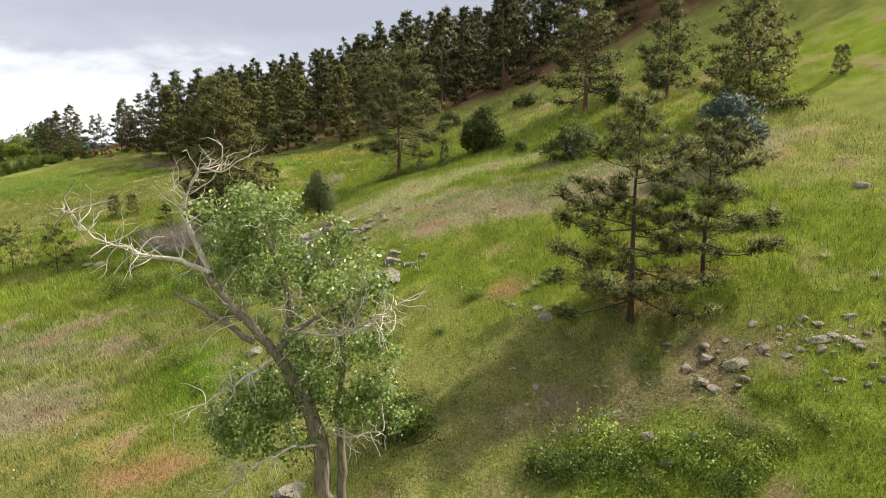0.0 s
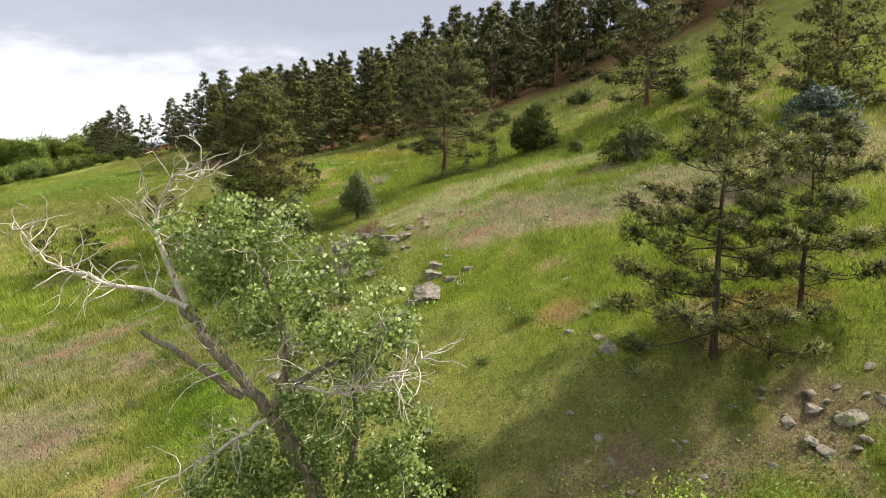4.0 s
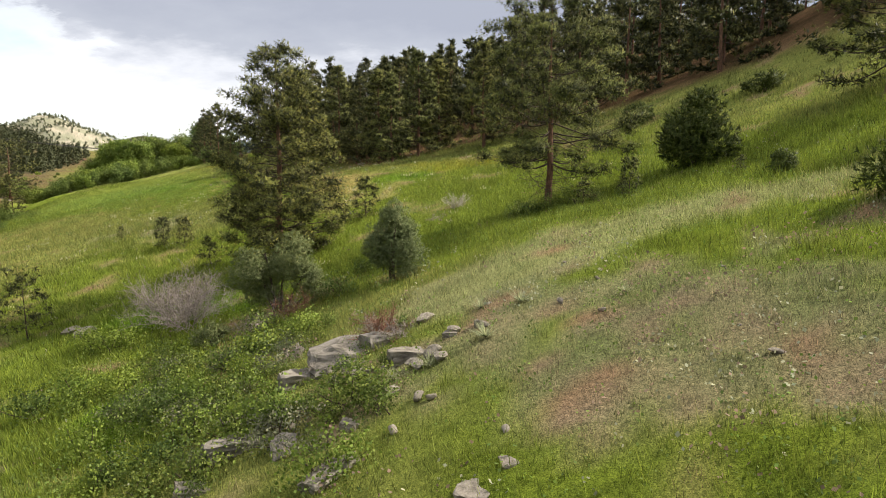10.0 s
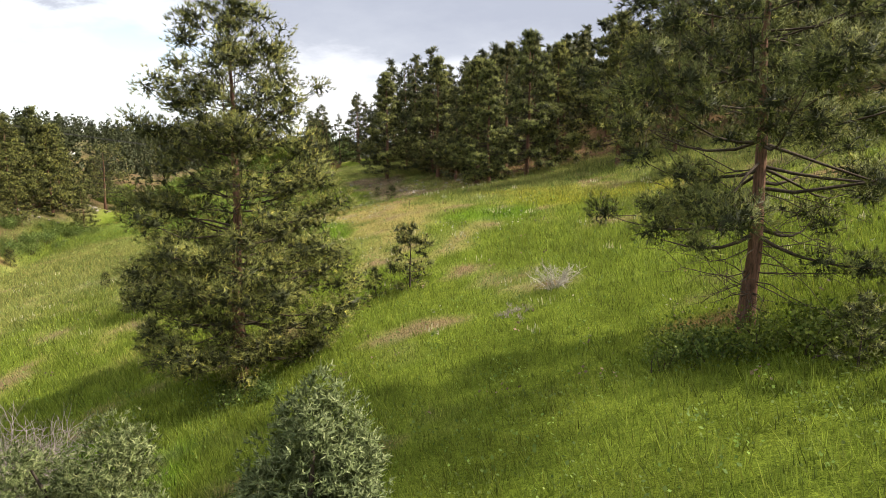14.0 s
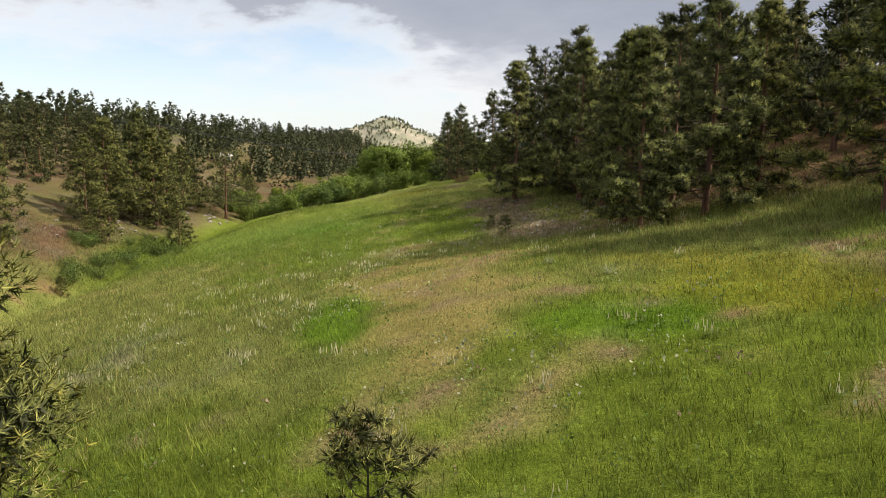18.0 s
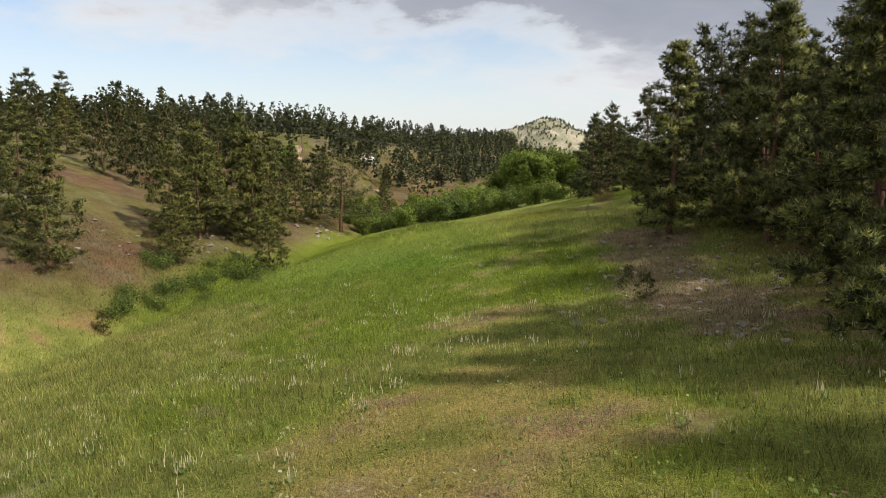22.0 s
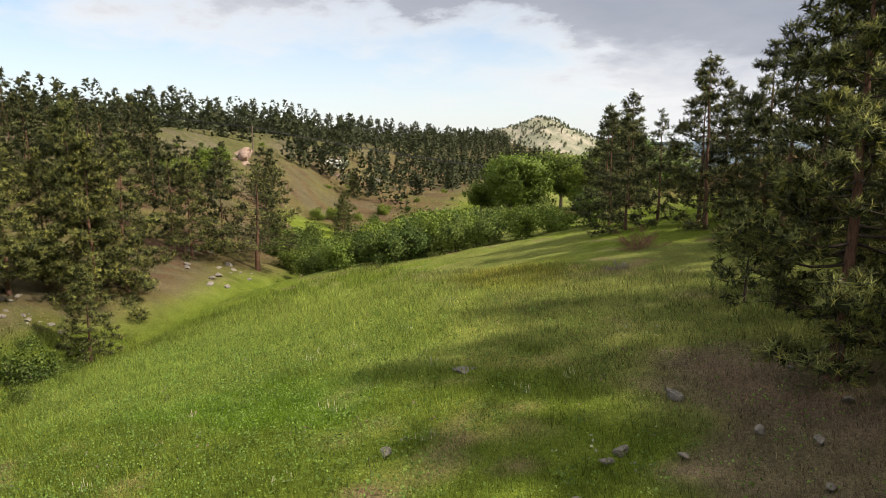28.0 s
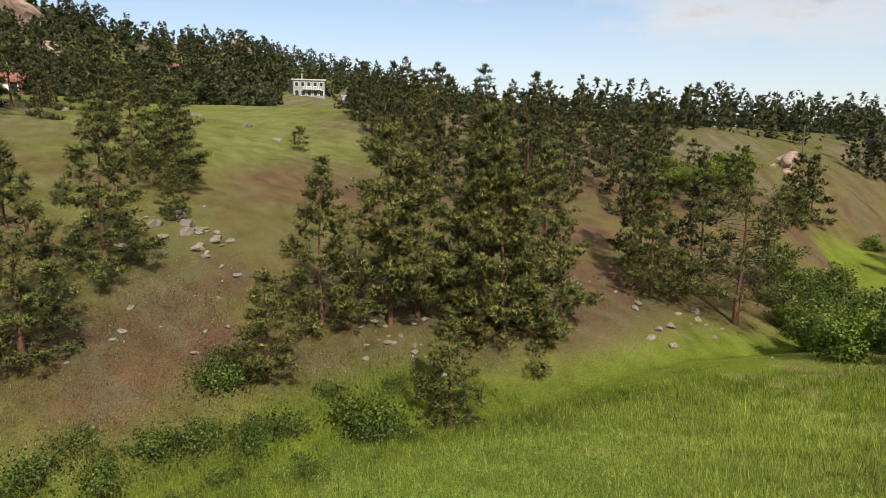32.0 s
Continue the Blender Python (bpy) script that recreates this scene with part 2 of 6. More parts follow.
def cover(x, y):
    """What grows at x, y: shares of lush grass, dry grass, sage, red litter, bare earth and needle floor, as colours
    mixed to one; far off, painted blue haze.
    """
    x, y = np.asarray(x, float), np.asarray(y, float)
    n1, n2, n3 = vnoise(x, y, 9, 1), vnoise(x, y, 3.2, 2), vnoise(x, y, 1.1, 3)
    n4, n5 = vnoise(x, y, 17, 4), vnoise(x, y, 0.5, 6)
    s = (x + 95) * 0.753 + (y - 108) * 0.66
    lush = np.array([0.138, 0.194, 0.026])
    vivid = np.array([0.114, 0.203, 0.018])
    mid = np.array([0.172, 0.204, 0.054])
    gold = np.array([0.235, 0.222, 0.022])
    dry = np.array([0.268, 0.222, 0.082])
    pale = np.array([0.275, 0.285, 0.165])
    sage = np.array([0.205, 0.213, 0.135])
    twig = np.array([0.150, 0.118, 0.092])
    red = np.array([0.225, 0.120, 0.068])
    bare = np.array([0.165, 0.130, 0.092])
    earth = np.array([0.112, 0.072, 0.049])
    floor = np.array([0.105, 0.066, 0.038])
    col = np.ones((*x.shape, 3)) * mid

    def lay(c, w):
        nonlocal col
        w = np.clip(w, 0, 1)[..., None]
        col = col * (1 - w) + c * w

    def sum_of(base, gain, *patches):
        for b in patches:
            base = base + gain * blob(x, y, *b)
        return base

    wet = sum_of(0.10 + 0.22 * ease(66, 50, y) + 0.5 * n4 + 0.4 * n1 + 0.25 * n2, 0.85, (-12.5, 27, 2.4, 7, 0.35), (-19, 43, 3, 8, 0.5), (-28, 55, 13, 5, 0.2), (-14, 62, 16, 6, 0.0), (16, 33, 6, 5, 0.3), (-32, 60, 14, 9, 0), (-28, 66, 12, 6, 0.2), (-60, 98, 14, 8, 0.6), (-62, 106, 9, 6, 0), (9, 19, 7, 4, 0), (1, 34.8, 4, 1.5, 0.3),
                 (-1.4, 37.4, 3, 1.2, 0.3), (-0.9, 39, 3, 1.2, 0.2), (-80, 103, 14, 11, 0.6), (-66, 103, 13, 7, 0.5), (-12, 75, 13, 7, 0.3), (30, 60, 30, 8, 0.3), (-120, 134, 26, 12, -0.7), (-20.5, 79.5, 5, 3, 0.4), (-87, 113, 9, 5, 0.3), (-16, 70, 8, 5, 0), (0, 62, 14, 6, 0.2))
    dryness = sum_of(-0.18 + 0.55 * n2 - 0.4 * n4 + 0.4 * n3 + 0.2 * n5, 0.62, (-35, 87, 15, 4, -0.69), (-26, 78.5, 5, 3.2, -0.6), (-29, 42, 8, 5, 0.2), (-14.5, 25, 3, 2.5, 0), (-21, 29, 5, 5, 0), (-16.5, 32, 3, 3, 0), (-15, 21, 4, 2, 0), (-25, 18, 8, 9, 0),
                     (4, 40, 9, 5, 0.3), (9, 32, 6, 3, 0.3), (-33, 83, 8, 4, -0.6), (20, 45, 16, 3, 0.4), (-48, 97, 6, 3, -0.69), (-64, 112, 6, 2, -0.4))
    lay(lush, ease(0.15, 0.75, wet) * ease(0.75, 0.2, dryness - 0.2 * n3))
    lay(dry, 0.66 * ease(0.25, 0.95, dryness + 0.25 * n3))
    lay(vivid, 0.95 * ease(0.35, 0.6, sum_of(0.2 * n3, 1.0, (-31, 78, 3.2, 1.5, -0.6), (-20.8, 80.3, 3.2, 1.6, 0.5), (-66, 102.5, 7, 3, 0.5), (-76, 104, 6, 4, 0.4), (-24, 56, 6, 2.5, 0.1), (-12, 28, 1.6, 4, 0.35), (-18, 44, 2, 4, 0.5))))
    lay(gold, 0.42 * ease(0.3, 0.7, sum_of(0.25 * n2 + 0.15 * n3, 1.0, (-21.8, 86.2, 4.5, 2.0, 0.1), (-71, 119.5, 6, 3, -0.4), (-15, 84, 6, 1.5, 0.2))))
    lay(pale, 0.5 * ease(0.15, 0.8, sum_of(-0.1 + 0.35 * n3 + 0.3 * n2, 0.95, (-4, 50.5, 9, 2.6, 0.42), (-6, 47.5, 4, 2.2, 0.3), (-21, 27, 5, 6, 0), (-24, 20, 6, 5, 0), (6, 55.5, 7, 1.5, 0.4))))
    lay(sage * 0.88, 0.6 * ease(0.1, 0.8, sum_of(n2 * 0.6 + n3 * 0.5 - 0.35, 0.9, (2, 43, 12, 5, 0.2), (9, 42, 8, 4, 0.3), (-18, 28, 6, 7, 0), (-27, 38, 9, 8, 0), (-40, 74, 9, 5, -0.4), (18, 46, 8, 3, 0.3))))
    brushy = sum_of(-0.24 + 0.55 * n3 + 0.45 * n2 + 0.35 * n5, 0.24, (2, 43, 11, 4, 0.25), (8, 40, 8, 5, 0.4), (-18, 28, 6, 8, 0), (-26, 35, 8, 8, 0), (15, 44, 9, 5, 0.4))
    lay(twig, 0.7 * ease(0.1, 0.7, brushy))
    litter = sum_of(-0.45 + 0.5 * n2 + 0.45 * n3 + 0.2 * n5, 0.85, (6.8, 27.4, 2.6, 1.6, 0), (9.4, 29, 2.2, 1.2, 0), (1.7, 30.2, 1.8, 0.8, 0.2), (-2.9, 35.8, 0.8, 0.8, 0), (-8, 64, 1.6, 1.0, 0), (-80, 84, 9, 2.4, -0.5), (-11, 20.3, 4, 1.5, 0), (-52, 112.6, 2.4, 1.2, 0), (-44, 112.2, 3, 1.4, 0.3), (-88, 88, 6, 2, -0.8))
    lay(red, 0.55 * ease(0.0, 0.5, litter))
    lay(np.array([0.205, 0.275, 0.052]), 0.8 * ease(0.25, 0.75, sum_of(0.2 * n2 + 0.2 * n3, 0.9, (-72, 108, 14, 8, 0.5), (-78, 101, 8, 6, 0.4), (-84, 112, 9, 5, 0.5))))
    # western slope: thin dry turf with open earth
    wst = ease(2, -7, s + 3 * n1) * ease(120, 60, np.abs(s)) * ease(-71, -79, x)
    lay(earth, wst * (0.8 + 0.3 * n2))
    lay(np.array([0.098, 0.096, 0.055]), wst * ease(0.0, 0.6, n1 * 0.7 + n2 * 0.4 + n3 * 0.6 + n5 * 0.4) * 0.75)
    up_west = ease(-30, -55, s) * ease(-80, -110, x)
    lay(np.array([0.110, 0.120, 0.048]), 0.8 * up_west)
    lay(np.array([0.135, 0.120, 0.085]), 0.8 * up_west * ease(-0.1, 0.5, 0.7 * n4 + n2 * 0.6 + n3 * 0.4))
    lay(np.array([0.150, 0.178, 0.050]), 0.75 * ease(0.2, 0.6, blob(x, y, -152, 48, 55, 20, 0.5) + 0.25 * n1))
    lay(lush, 0.9 * ease(0.3, 0.6, blob(x, y, -152, 143, 12, 6, -0.2)))
    # moist foot of that slope
    lay(lush * 0.9, 0.85 * ease(5.5, 1.5, np.abs(s - 1.5 + 1.5 * n1)) * ease(-72, -78, x) * ease(78, 84, y))
    lay(np.array([0.130, 0.128, 0.056]), 0.5 * ease(0.25, 0.7, blob(x, y, 4, 23.5, 7, 3, 0.2) + blob(x, y, 1.5, 21, 3, 2) + 0.3 * n2 + 0.3 * n3))
    gravel = sum_of(-0.5 + 0.45 * n3 + 0.3 * n2, 1.2, (10.5, 23.5, 4.5, 1.8, 0.3), (3.0, 21.5, 3, 1.6, 0), (-45, 106.5, 11, 3.6, -0.71), (-37, 100, 5, 2.4, -0.7), (-51, 113, 5, 2.6, -0.6))
    lay(bare, 0.8 * ease(0, 0.6, gravel))
    fo = forest(x, y)
    lay(floor * (1 + 0.25 * n2)[..., None], 0.92 * fo)
    col = col * (1 + 0.17 * n3 + 0.10 * n2 + 0.12 * n5)[..., None] * np.array([1.045, 0.995, 1.10])
    # the far plain turns blue with distance: air haze put into the ground colour
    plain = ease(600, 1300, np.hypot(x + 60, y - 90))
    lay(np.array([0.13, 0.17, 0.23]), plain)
    return np.clip(col, 0.01, 0.9)

# ---- materials ----
def material(name, rough=0.9):
    m = bpy.data.materials.new(name)
    m.use_nodes = True
    b = m.node_tree.nodes["Principled BSDF"]
    b.inputs["Roughness"].default_value = rough
    b.inputs["Specular IOR Level"].default_value = 0.25
    return m, m.node_tree.nodes, m.node_tree.links, b


def mnoise(n, l, scale, detail=4.0, rough=0.6, space="Object", stretch=None):
    co = n.new("ShaderNodeTexCoord")
    tex = n.new("ShaderNodeTexNoise")
    tex.inputs["Scale"].default_value, tex.inputs["Detail"].default_value, tex.inputs["Roughness"].default_value = scale, detail, rough
    if stretch:
        mp = n.new("ShaderNodeMapping")
        mp.inputs["Scale"].default_value = stretch
        l.new(co.outputs[space], mp.inputs[0])
        l.new(mp.outputs[0], tex.inputs["Vector"])
    else:
        l.new(co.outputs[space], tex.inputs["Vector"])
    return tex.outputs[0]


def ramp(n, l, value, *stops):
    r = n.new("ShaderNodeValToRGB")
    while len(r.color_ramp.elements) < len(stops):
        r.color_ramp.elements.new(0.5)
    for e, (p, c) in zip(r.color_ramp.elements, stops):
        e.position, e.color = p, (*c, 1)
    l.new(value, r.inputs[0])
    return r.outputs[0]


def mixed(n, l, kind, f, a, b):
    m = n.new("ShaderNodeMix")
    m.data_type, m.blend_type = "RGBA", kind
    for k, v in ((0, f), (6, a), (7, b)):
        if isinstance(v, tuple):
            m.inputs[k].default_value = (*v, 1)
        elif isinstance(v, (int, float)):
            m.inputs[k].default_value = v
        else:
            l.new(v, m.inputs[k])
    return m.outputs[2]


def bumped(n, l, b, height, strength, distance):
    bm = n.new("ShaderNodeBump")
    bm.inputs["Strength"].default_value, bm.inputs["Distance"].default_value = strength, distance
    l.new(height, bm.inputs["Height"])
    l.new(bm.outputs[0], b.inputs["Normal"])


def tinted(name, rough, grain, coarse):
    """Takes its colour from the mesh's tint, broken by two grains."""
    m, n, l, b = material(name, rough)
    at = n.new("ShaderNodeAttribute")
    at.attribute_name = "tint"
    c = mixed(n, l, "MULTIPLY", 1.0, at.outputs[0], ramp(n, l, mnoise(n, l, grain, 6, 0.7), (0.30, (0.58, 0.60, 0.60)), (0.70, (1.35, 1.32, 1.28))))
    c = mixed(n, l, "MULTIPLY", 1.0, c, ramp(n, l, mnoise(n, l, coarse, 3), (0.3, (0.82, 0.86, 0.8)), (0.7, (1.15, 1.1, 1.1))))
    c = mixed(n, l, "MULTIPLY", 1.0, c, ramp(n, l, mnoise(n, l, grain * 3.6, 3, 0.6), (0.36, (0.52, 0.54, 0.54)), (0.60, (1.34, 1.31, 1.26))))
    l.new(c, b.inputs["Base Color"])
    bumped(n, l, b, mnoise(n, l, grain * 0.6, 8, 0.75), 1.0, 0.16)
    return m


M_GROUND = tinted("turf", 1.0, 9.0, 0.6)
M_GROUND.node_tree.nodes["Principled BSDF"].inputs["Specular IOR Level"].default_value = 0.0


def leafy(name, dark, light, tip=None, through=0.35, variety=0.35, rough=0.6, toned=False):
    """Foliage: colour varies from piece to piece and from plant to plant; some light passes through. toned: also from tuft to tuft."""
    m, n, l, b = material(name, rough)
    geo = n.new("ShaderNodeNewGeometry")
    info = n.new("ShaderNodeObjectInfo")
    c = ramp(n, l, geo.outputs["Random Per Island"], (0.0, dark), (0.75, light), (1.0, tip or light))
    c = mixed(n, l, "MULTIPLY", variety, c, ramp(n, l, info.outputs["Random"], (0.0, (0.62, 0.72, 0.75)), (0.5, (1, 1, 1)), (1.0, (1.35, 1.2, 0.9))))
    c = mixed(n, l, "MULTIPLY", 0.5, c, ramp(n, l, mnoise(n, l, 0.9, 3), (0.3, (0.55, 0.6, 0.6)), (0.7, (1.25, 1.2, 1.1))))
    if toned:
        at = n.new("ShaderNodeAttribute")
        at.attribute_name = "tint"
        c = mixed(n, l, "MULTIPLY", 1.0, c, at.outputs[0])
    l.new(c, b.inputs["Base Color"])
    tr = n.new("ShaderNodeBsdfTranslucent")
    l.new(c, tr.inputs[0])
    mx = n.new("ShaderNodeMixShader")
    mx.inputs[0].default_value = through
    l.new(b.outputs[0], mx.inputs[1])
    l.new(tr.outputs[0], mx.inputs[2])
    l.new(mx.outputs[0], n["Material Output"].inputs[0])
    return m


def tint_leaf(name, through=0.4):
    m, n, l, b = material(name, 0.7)
    at = n.new("ShaderNodeAttribute")
    at.attribute_name = "tint"
    geo = n.new("ShaderNodeNewGeometry")
    c = mixed(n, l, "MULTIPLY", 1.0, at.outputs[0], ramp(n, l, geo.outputs["Random Per Island"], (0.0, (0.7, 0.75, 0.7)), (1.0, (1.35, 1.25, 1.2))))
    l.new(c, b.inputs["Base Color"])
    tr = n.new("ShaderNodeBsdfTranslucent")
    l.new(c, tr.inputs[0])
    mx = n.new("ShaderNodeMixShader")
    mx.inputs[0].default_value = through
    l.new(b.outputs[0], mx.inputs[1])
    l.new(tr.outputs[0], mx.inputs[2])
    l.new(mx.outputs[0], n["Material Output"].inputs[0])
    return m


M_BLADE = tint_leaf("grass_blade")
M_NEEDLE = leafy("pine_needles", (0.066, 0.079, 0.024), (0.185, 0.202, 0.060), (0.33, 0.33, 0.11), 0.12, rough=0.75, toned=True)
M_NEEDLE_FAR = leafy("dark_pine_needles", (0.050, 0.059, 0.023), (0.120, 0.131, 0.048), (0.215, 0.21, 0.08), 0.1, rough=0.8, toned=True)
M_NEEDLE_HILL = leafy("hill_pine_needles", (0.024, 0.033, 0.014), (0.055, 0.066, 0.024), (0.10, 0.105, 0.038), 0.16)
M_JUNIPER = leafy("juniper_scales", (0.085, 0.112, 0.042), (0.195, 0.235, 0.095), (0.34, 0.37, 0.19), 0.3)
M_JUNIPER_DARK = leafy("dark_juniper_scales", (0.035, 0.055, 0.012), (0.085, 0.115, 0.022), (0.15, 0.17, 0.04), 0.3)
M_SPRUCE = leafy("blue_juniper_scales", (0.045, 0.075, 0.06), (0.09, 0.13, 0.105), (0.14, 0.18, 0.15), 0.2)
M_COTTON = leafy("cottonwood_leaf", (0.130, 0.200, 0.048), (0.29, 0.385, 0.115), (0.56, 0.62, 0.38), 0.42, rough=0.35)
# for needles inside the pads: a dark colour painted in for the shade there
M_NEEDLE_SHADED = leafy("shaded_inner_needles", (0.022, 0.028, 0.010), (0.046, 0.054, 0.018), (0.055, 0.062, 0.022), 0.1)
# paled needles for the far hills, distance haze mixed into the colour
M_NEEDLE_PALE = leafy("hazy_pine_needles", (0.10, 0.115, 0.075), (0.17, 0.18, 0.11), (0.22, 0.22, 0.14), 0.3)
M_SHRUB = leafy("shrub_leaf", (0.062, 0.100, 0.022), (0.155, 0.215, 0.046), (0.26, 0.32, 0.09), 0.4, 0.7)
M_SAGE = leafy("sage_leaf", (0.105, 0.118, 0.070), (0.20, 0.212, 0.132), (0.30, 0.31, 0.205), 0.35)
M_WILLOW = leafy("willow_leaf", (0.105, 0.160, 0.024), (0.215, 0.290, 0.046), (0.27, 0.33, 0.075), 0.38, 0.5)


def barky(name, dark, light, scale=6.0, stretch=(3, 3, 0.5), bump=0.04):
    m, n, l, b = material(name, 0.95)
    t = mnoise(n, l, scale, 6, 0.7, stretch=stretch)
    c = ramp(n, l, t, (0.32, dark), (0.62, light))
    c = mixed(n, l, "MULTIPLY", 0.6, c, ramp(n, l, mnoise(n, l, 1.3, 3), (0.3, (0.6, 0.6, 0.6)), (0.7, (1.2, 1.2, 1.2))))
    l.new(c, b.inputs["Base Color"])
    bumped(n, l, b, t, 1.0, bump)
    return m


M_BARK = barky("ponderosa_bark", (0.055, 0.032, 0.024), (0.23, 0.125, 0.085))
M_BARK_DARK = barky("young_pine_bark", (0.03, 0.024, 0.02), (0.10, 0.075, 0.058))
M_COTTON_BARK = barky("cottonwood_bark", (0.09, 0.075, 0.06), (0.33, 0.28, 0.23), 5.0, (4, 4, 0.45), 0.06)
M_DEADWOOD = barky("weathered_wood", (0.28, 0.25, 0.22), (0.62, 0.57, 0.51), 8.0, (3, 3, 0.6), 0.01)
M_TWIG = barky("grey_twigs", (0.16, 0.135, 0.125), (0.36, 0.31, 0.29), 8.0, (1, 1, 1), 0.005)
M_REDTWIG = barky("rusty_twigs", (0.12, 0.06, 0.04), (0.30, 0.16, 0.11), 8.0, (1, 1, 1), 0.005)


def stony(name, dark, light, lichen):
    m, n, l, b = material(name, 0.92)
    info = n.new("ShaderNodeObjectInfo")
    t = mnoise(n, l, 2.2, 10, 0.7)
    c = ramp(n, l, t, (0.3, dark), (0.55, light), (0.75, tuple(min(1, v * 1.25) for v in light)))
    c = mixed(n, l, "MIX", ramp(n, l, mnoise(n, l, 7.0, 5), (0.58, (0, 0, 0)), (0.68, (0.7, 0.7, 0.7))), c, lichen)
    c = mixed(n, l, "MULTIPLY", 0.5, c, ramp(n, l, info.outputs["Random"], (0.0, (0.75, 0.75, 0.78)), (1.0, (1.2, 1.15, 1.1))))
    l.new(c, b.inputs["Base Color"])
    bumped(n, l, b, mnoise(n, l, 6.0, 10, 0.75), 0.9, 0.06)
    return m


M_ROCK = stony("lichened_granite", (0.085, 0.075, 0.062), (0.25, 0.225, 0.195), (0.15, 0.145, 0.10))
M_ROCK_PALE = stony("pale_ledge_granite", (0.075, 0.066, 0.055), (0.225, 0.205, 0.18), (0.14, 0.135, 0.092))
M_ROCK_RED = stony("pinkish_granite", (0.17, 0.115, 0.09), (0.40, 0.29, 0.235), (0.30, 0.27, 0.23))


def plain(name, colour, rough=0.6, metal=0.0, grain=20.0, spread=0.12):
    m, n, l, b = material(name, rough)
    lo, hi = tuple(v * (1 - spread) for v in colour), tuple(min(1, v * (1 + spread)) for v in colour)
    l.new(ramp(n, l, mnoise(n, l, grain, 5), (0.3, lo), (0.7, hi)), b.inputs["Base Color"])
    b.inputs["Metallic"].default_value = metal
    return m


# ---- mesh helpers ----
def mesh(name, verts, faces, mats=(), smooth=False, tint=None, which=None, normals=None):
    """A mesh from arrays: verts (n, 3); faces (m, 3 or 4); normals: the lie of the foliage at each vertex."""
    verts, faces = np.asarray(verts, np.float32), np.asarray(faces, np.int32)
    me = bpy.data.meshes.new(name)
    k = faces.shape[1]
    me.vertices.add(len(verts))
    me.vertices.foreach_set("co", verts.ravel())
    me.loops.add(faces.size)
    me.loops.foreach_set("vertex_index", faces.ravel())
    me.polygons.add(len(faces))
    me.polygons.foreach_set("loop_start", np.arange(0, faces.size, k, dtype=np.int32))
    me.polygons.foreach_set("loop_total", np.full(len(faces), k, np.int32))
    if smooth or normals is not None:
        me.polygons.foreach_set("use_smooth", np.ones(len(faces), bool))
    for m in mats:
        me.materials.append(m)
    if which is not None:
        me.polygons.foreach_set("material_index", np.asarray(which, np.int32))
    if tint is not None:
        at = me.attributes.new("tint", "FLOAT_COLOR", "POINT")
        at.data.foreach_set("color", np.c_[tint, np.ones(len(tint))].astype(np.float32).ravel())
    me.update(calc_edges=True)
    if normals is not None:
        me.normals_split_custom_set_from_vertices(normals.tolist())
    return me


def child(name, me, parent, label=""):
    ob = new(name, me)
    ob.parent = parent
    return tagged(ob, label)


def part(name, bm, mat, parent, label=""):
    me = bpy.data.meshes.new(name)
    bm.to_mesh(me)
    bm.free()
    me.materials.append(mat)
    return child(name, me, parent, label)


def thing(name, m, label, category, group=""):
    ob = new(name)
    ob.empty_display_size = 0.2
    ob.matrix_basis = m
    return tagged(ob, label, category, group)


class Tubes:
    """Collects tapering tubes into one mesh."""

    def __init__(self, sides=5):
        self.v, self.f, self.n, self.sides = [], [], 0, sides

    def add(self, pts, radii):
        pts, s = np.asarray(pts, float), self.sides
        radii = np.asarray(radii, float)
        d = np.gradient(pts, axis=0)
        d /= np.linalg.norm(d, axis=1)[:, None] + 1e-9
        ref = np.where(np.abs(d[:, 2:3]) < 0.9, [[0, 0, 1.0]], [[1.0, 0, 0]])
        a = np.cross(d, ref)
        a /= np.linalg.norm(a, axis=1)[:, None] + 1e-9
        b = np.cross(d, a)
        ang = np.linspace(0, 2 * np.pi, s, endpoint=False)
        ring = pts[:, None] + radii[:, None, None] * (np.cos(ang)[None, :, None] * a[:, None] + np.sin(ang)[None, :, None] * b[:, None])
        self.v.append(ring.reshape(-1, 3))
        k = len(pts)
        i, j = np.meshgrid(np.arange(k - 1), np.arange(s), indexing="ij")
        j2 = (j + 1) % s
        q = np.stack([i * s + j, i * s + j2, (i + 1) * s + j2, (i + 1) * s + j], -1).reshape(-1, 4) + self.n
        self.f.append(q)
        self.n += k * s

    def mesh(self, name, mat):
        return mesh(name, np.concatenate(self.v), np.concatenate(self.f), (mat,), True)


def unit(v):
    return v / (np.linalg.norm(v, axis=-1, keepdims=True) + 1e-9)


def needles(rng, centres, ways, size, count, width=0.16, spread=0.9):
    """Tufts of thin blades round each centre, leaning along its way."""
    n = len(centres)
    d = unit(np.repeat(ways, count, 0) + spread * rng.normal(size=(n * count, 3)))
    c = np.repeat(centres, count, 0)
    ln = np.repeat(np.broadcast_to(size, n), count)[:, None] * rng.uniform(0.6, 1.15, (n * count, 1))
    out = np.repeat(ways, count, 0) + 0.35 * rng.normal(size=(n * count, 3))
    side = unit(np.cross(d, out)) * ln * width
    base = c - d * ln * 0.15
    v = np.stack([base + side * 0.55, base - side * 0.55, c + d * ln], 1)
    return v.reshape(-1, 3), np.arange(n * count * 3).reshape(-1, 3)


def faced(v, out):
    """Single triangles turned so that their fronts look along out, one way each."""
    t = v.reshape(-1, 3, 3)
    back = (np.cross(t[:, 1] - t[:, 0], t[:, 2] - t[:, 0]) * out).sum(1) < 0
    t[back] = t[back][:, [1, 0, 2]]
    return t.reshape(-1, 3), np.repeat(unit(out), 3, 0)


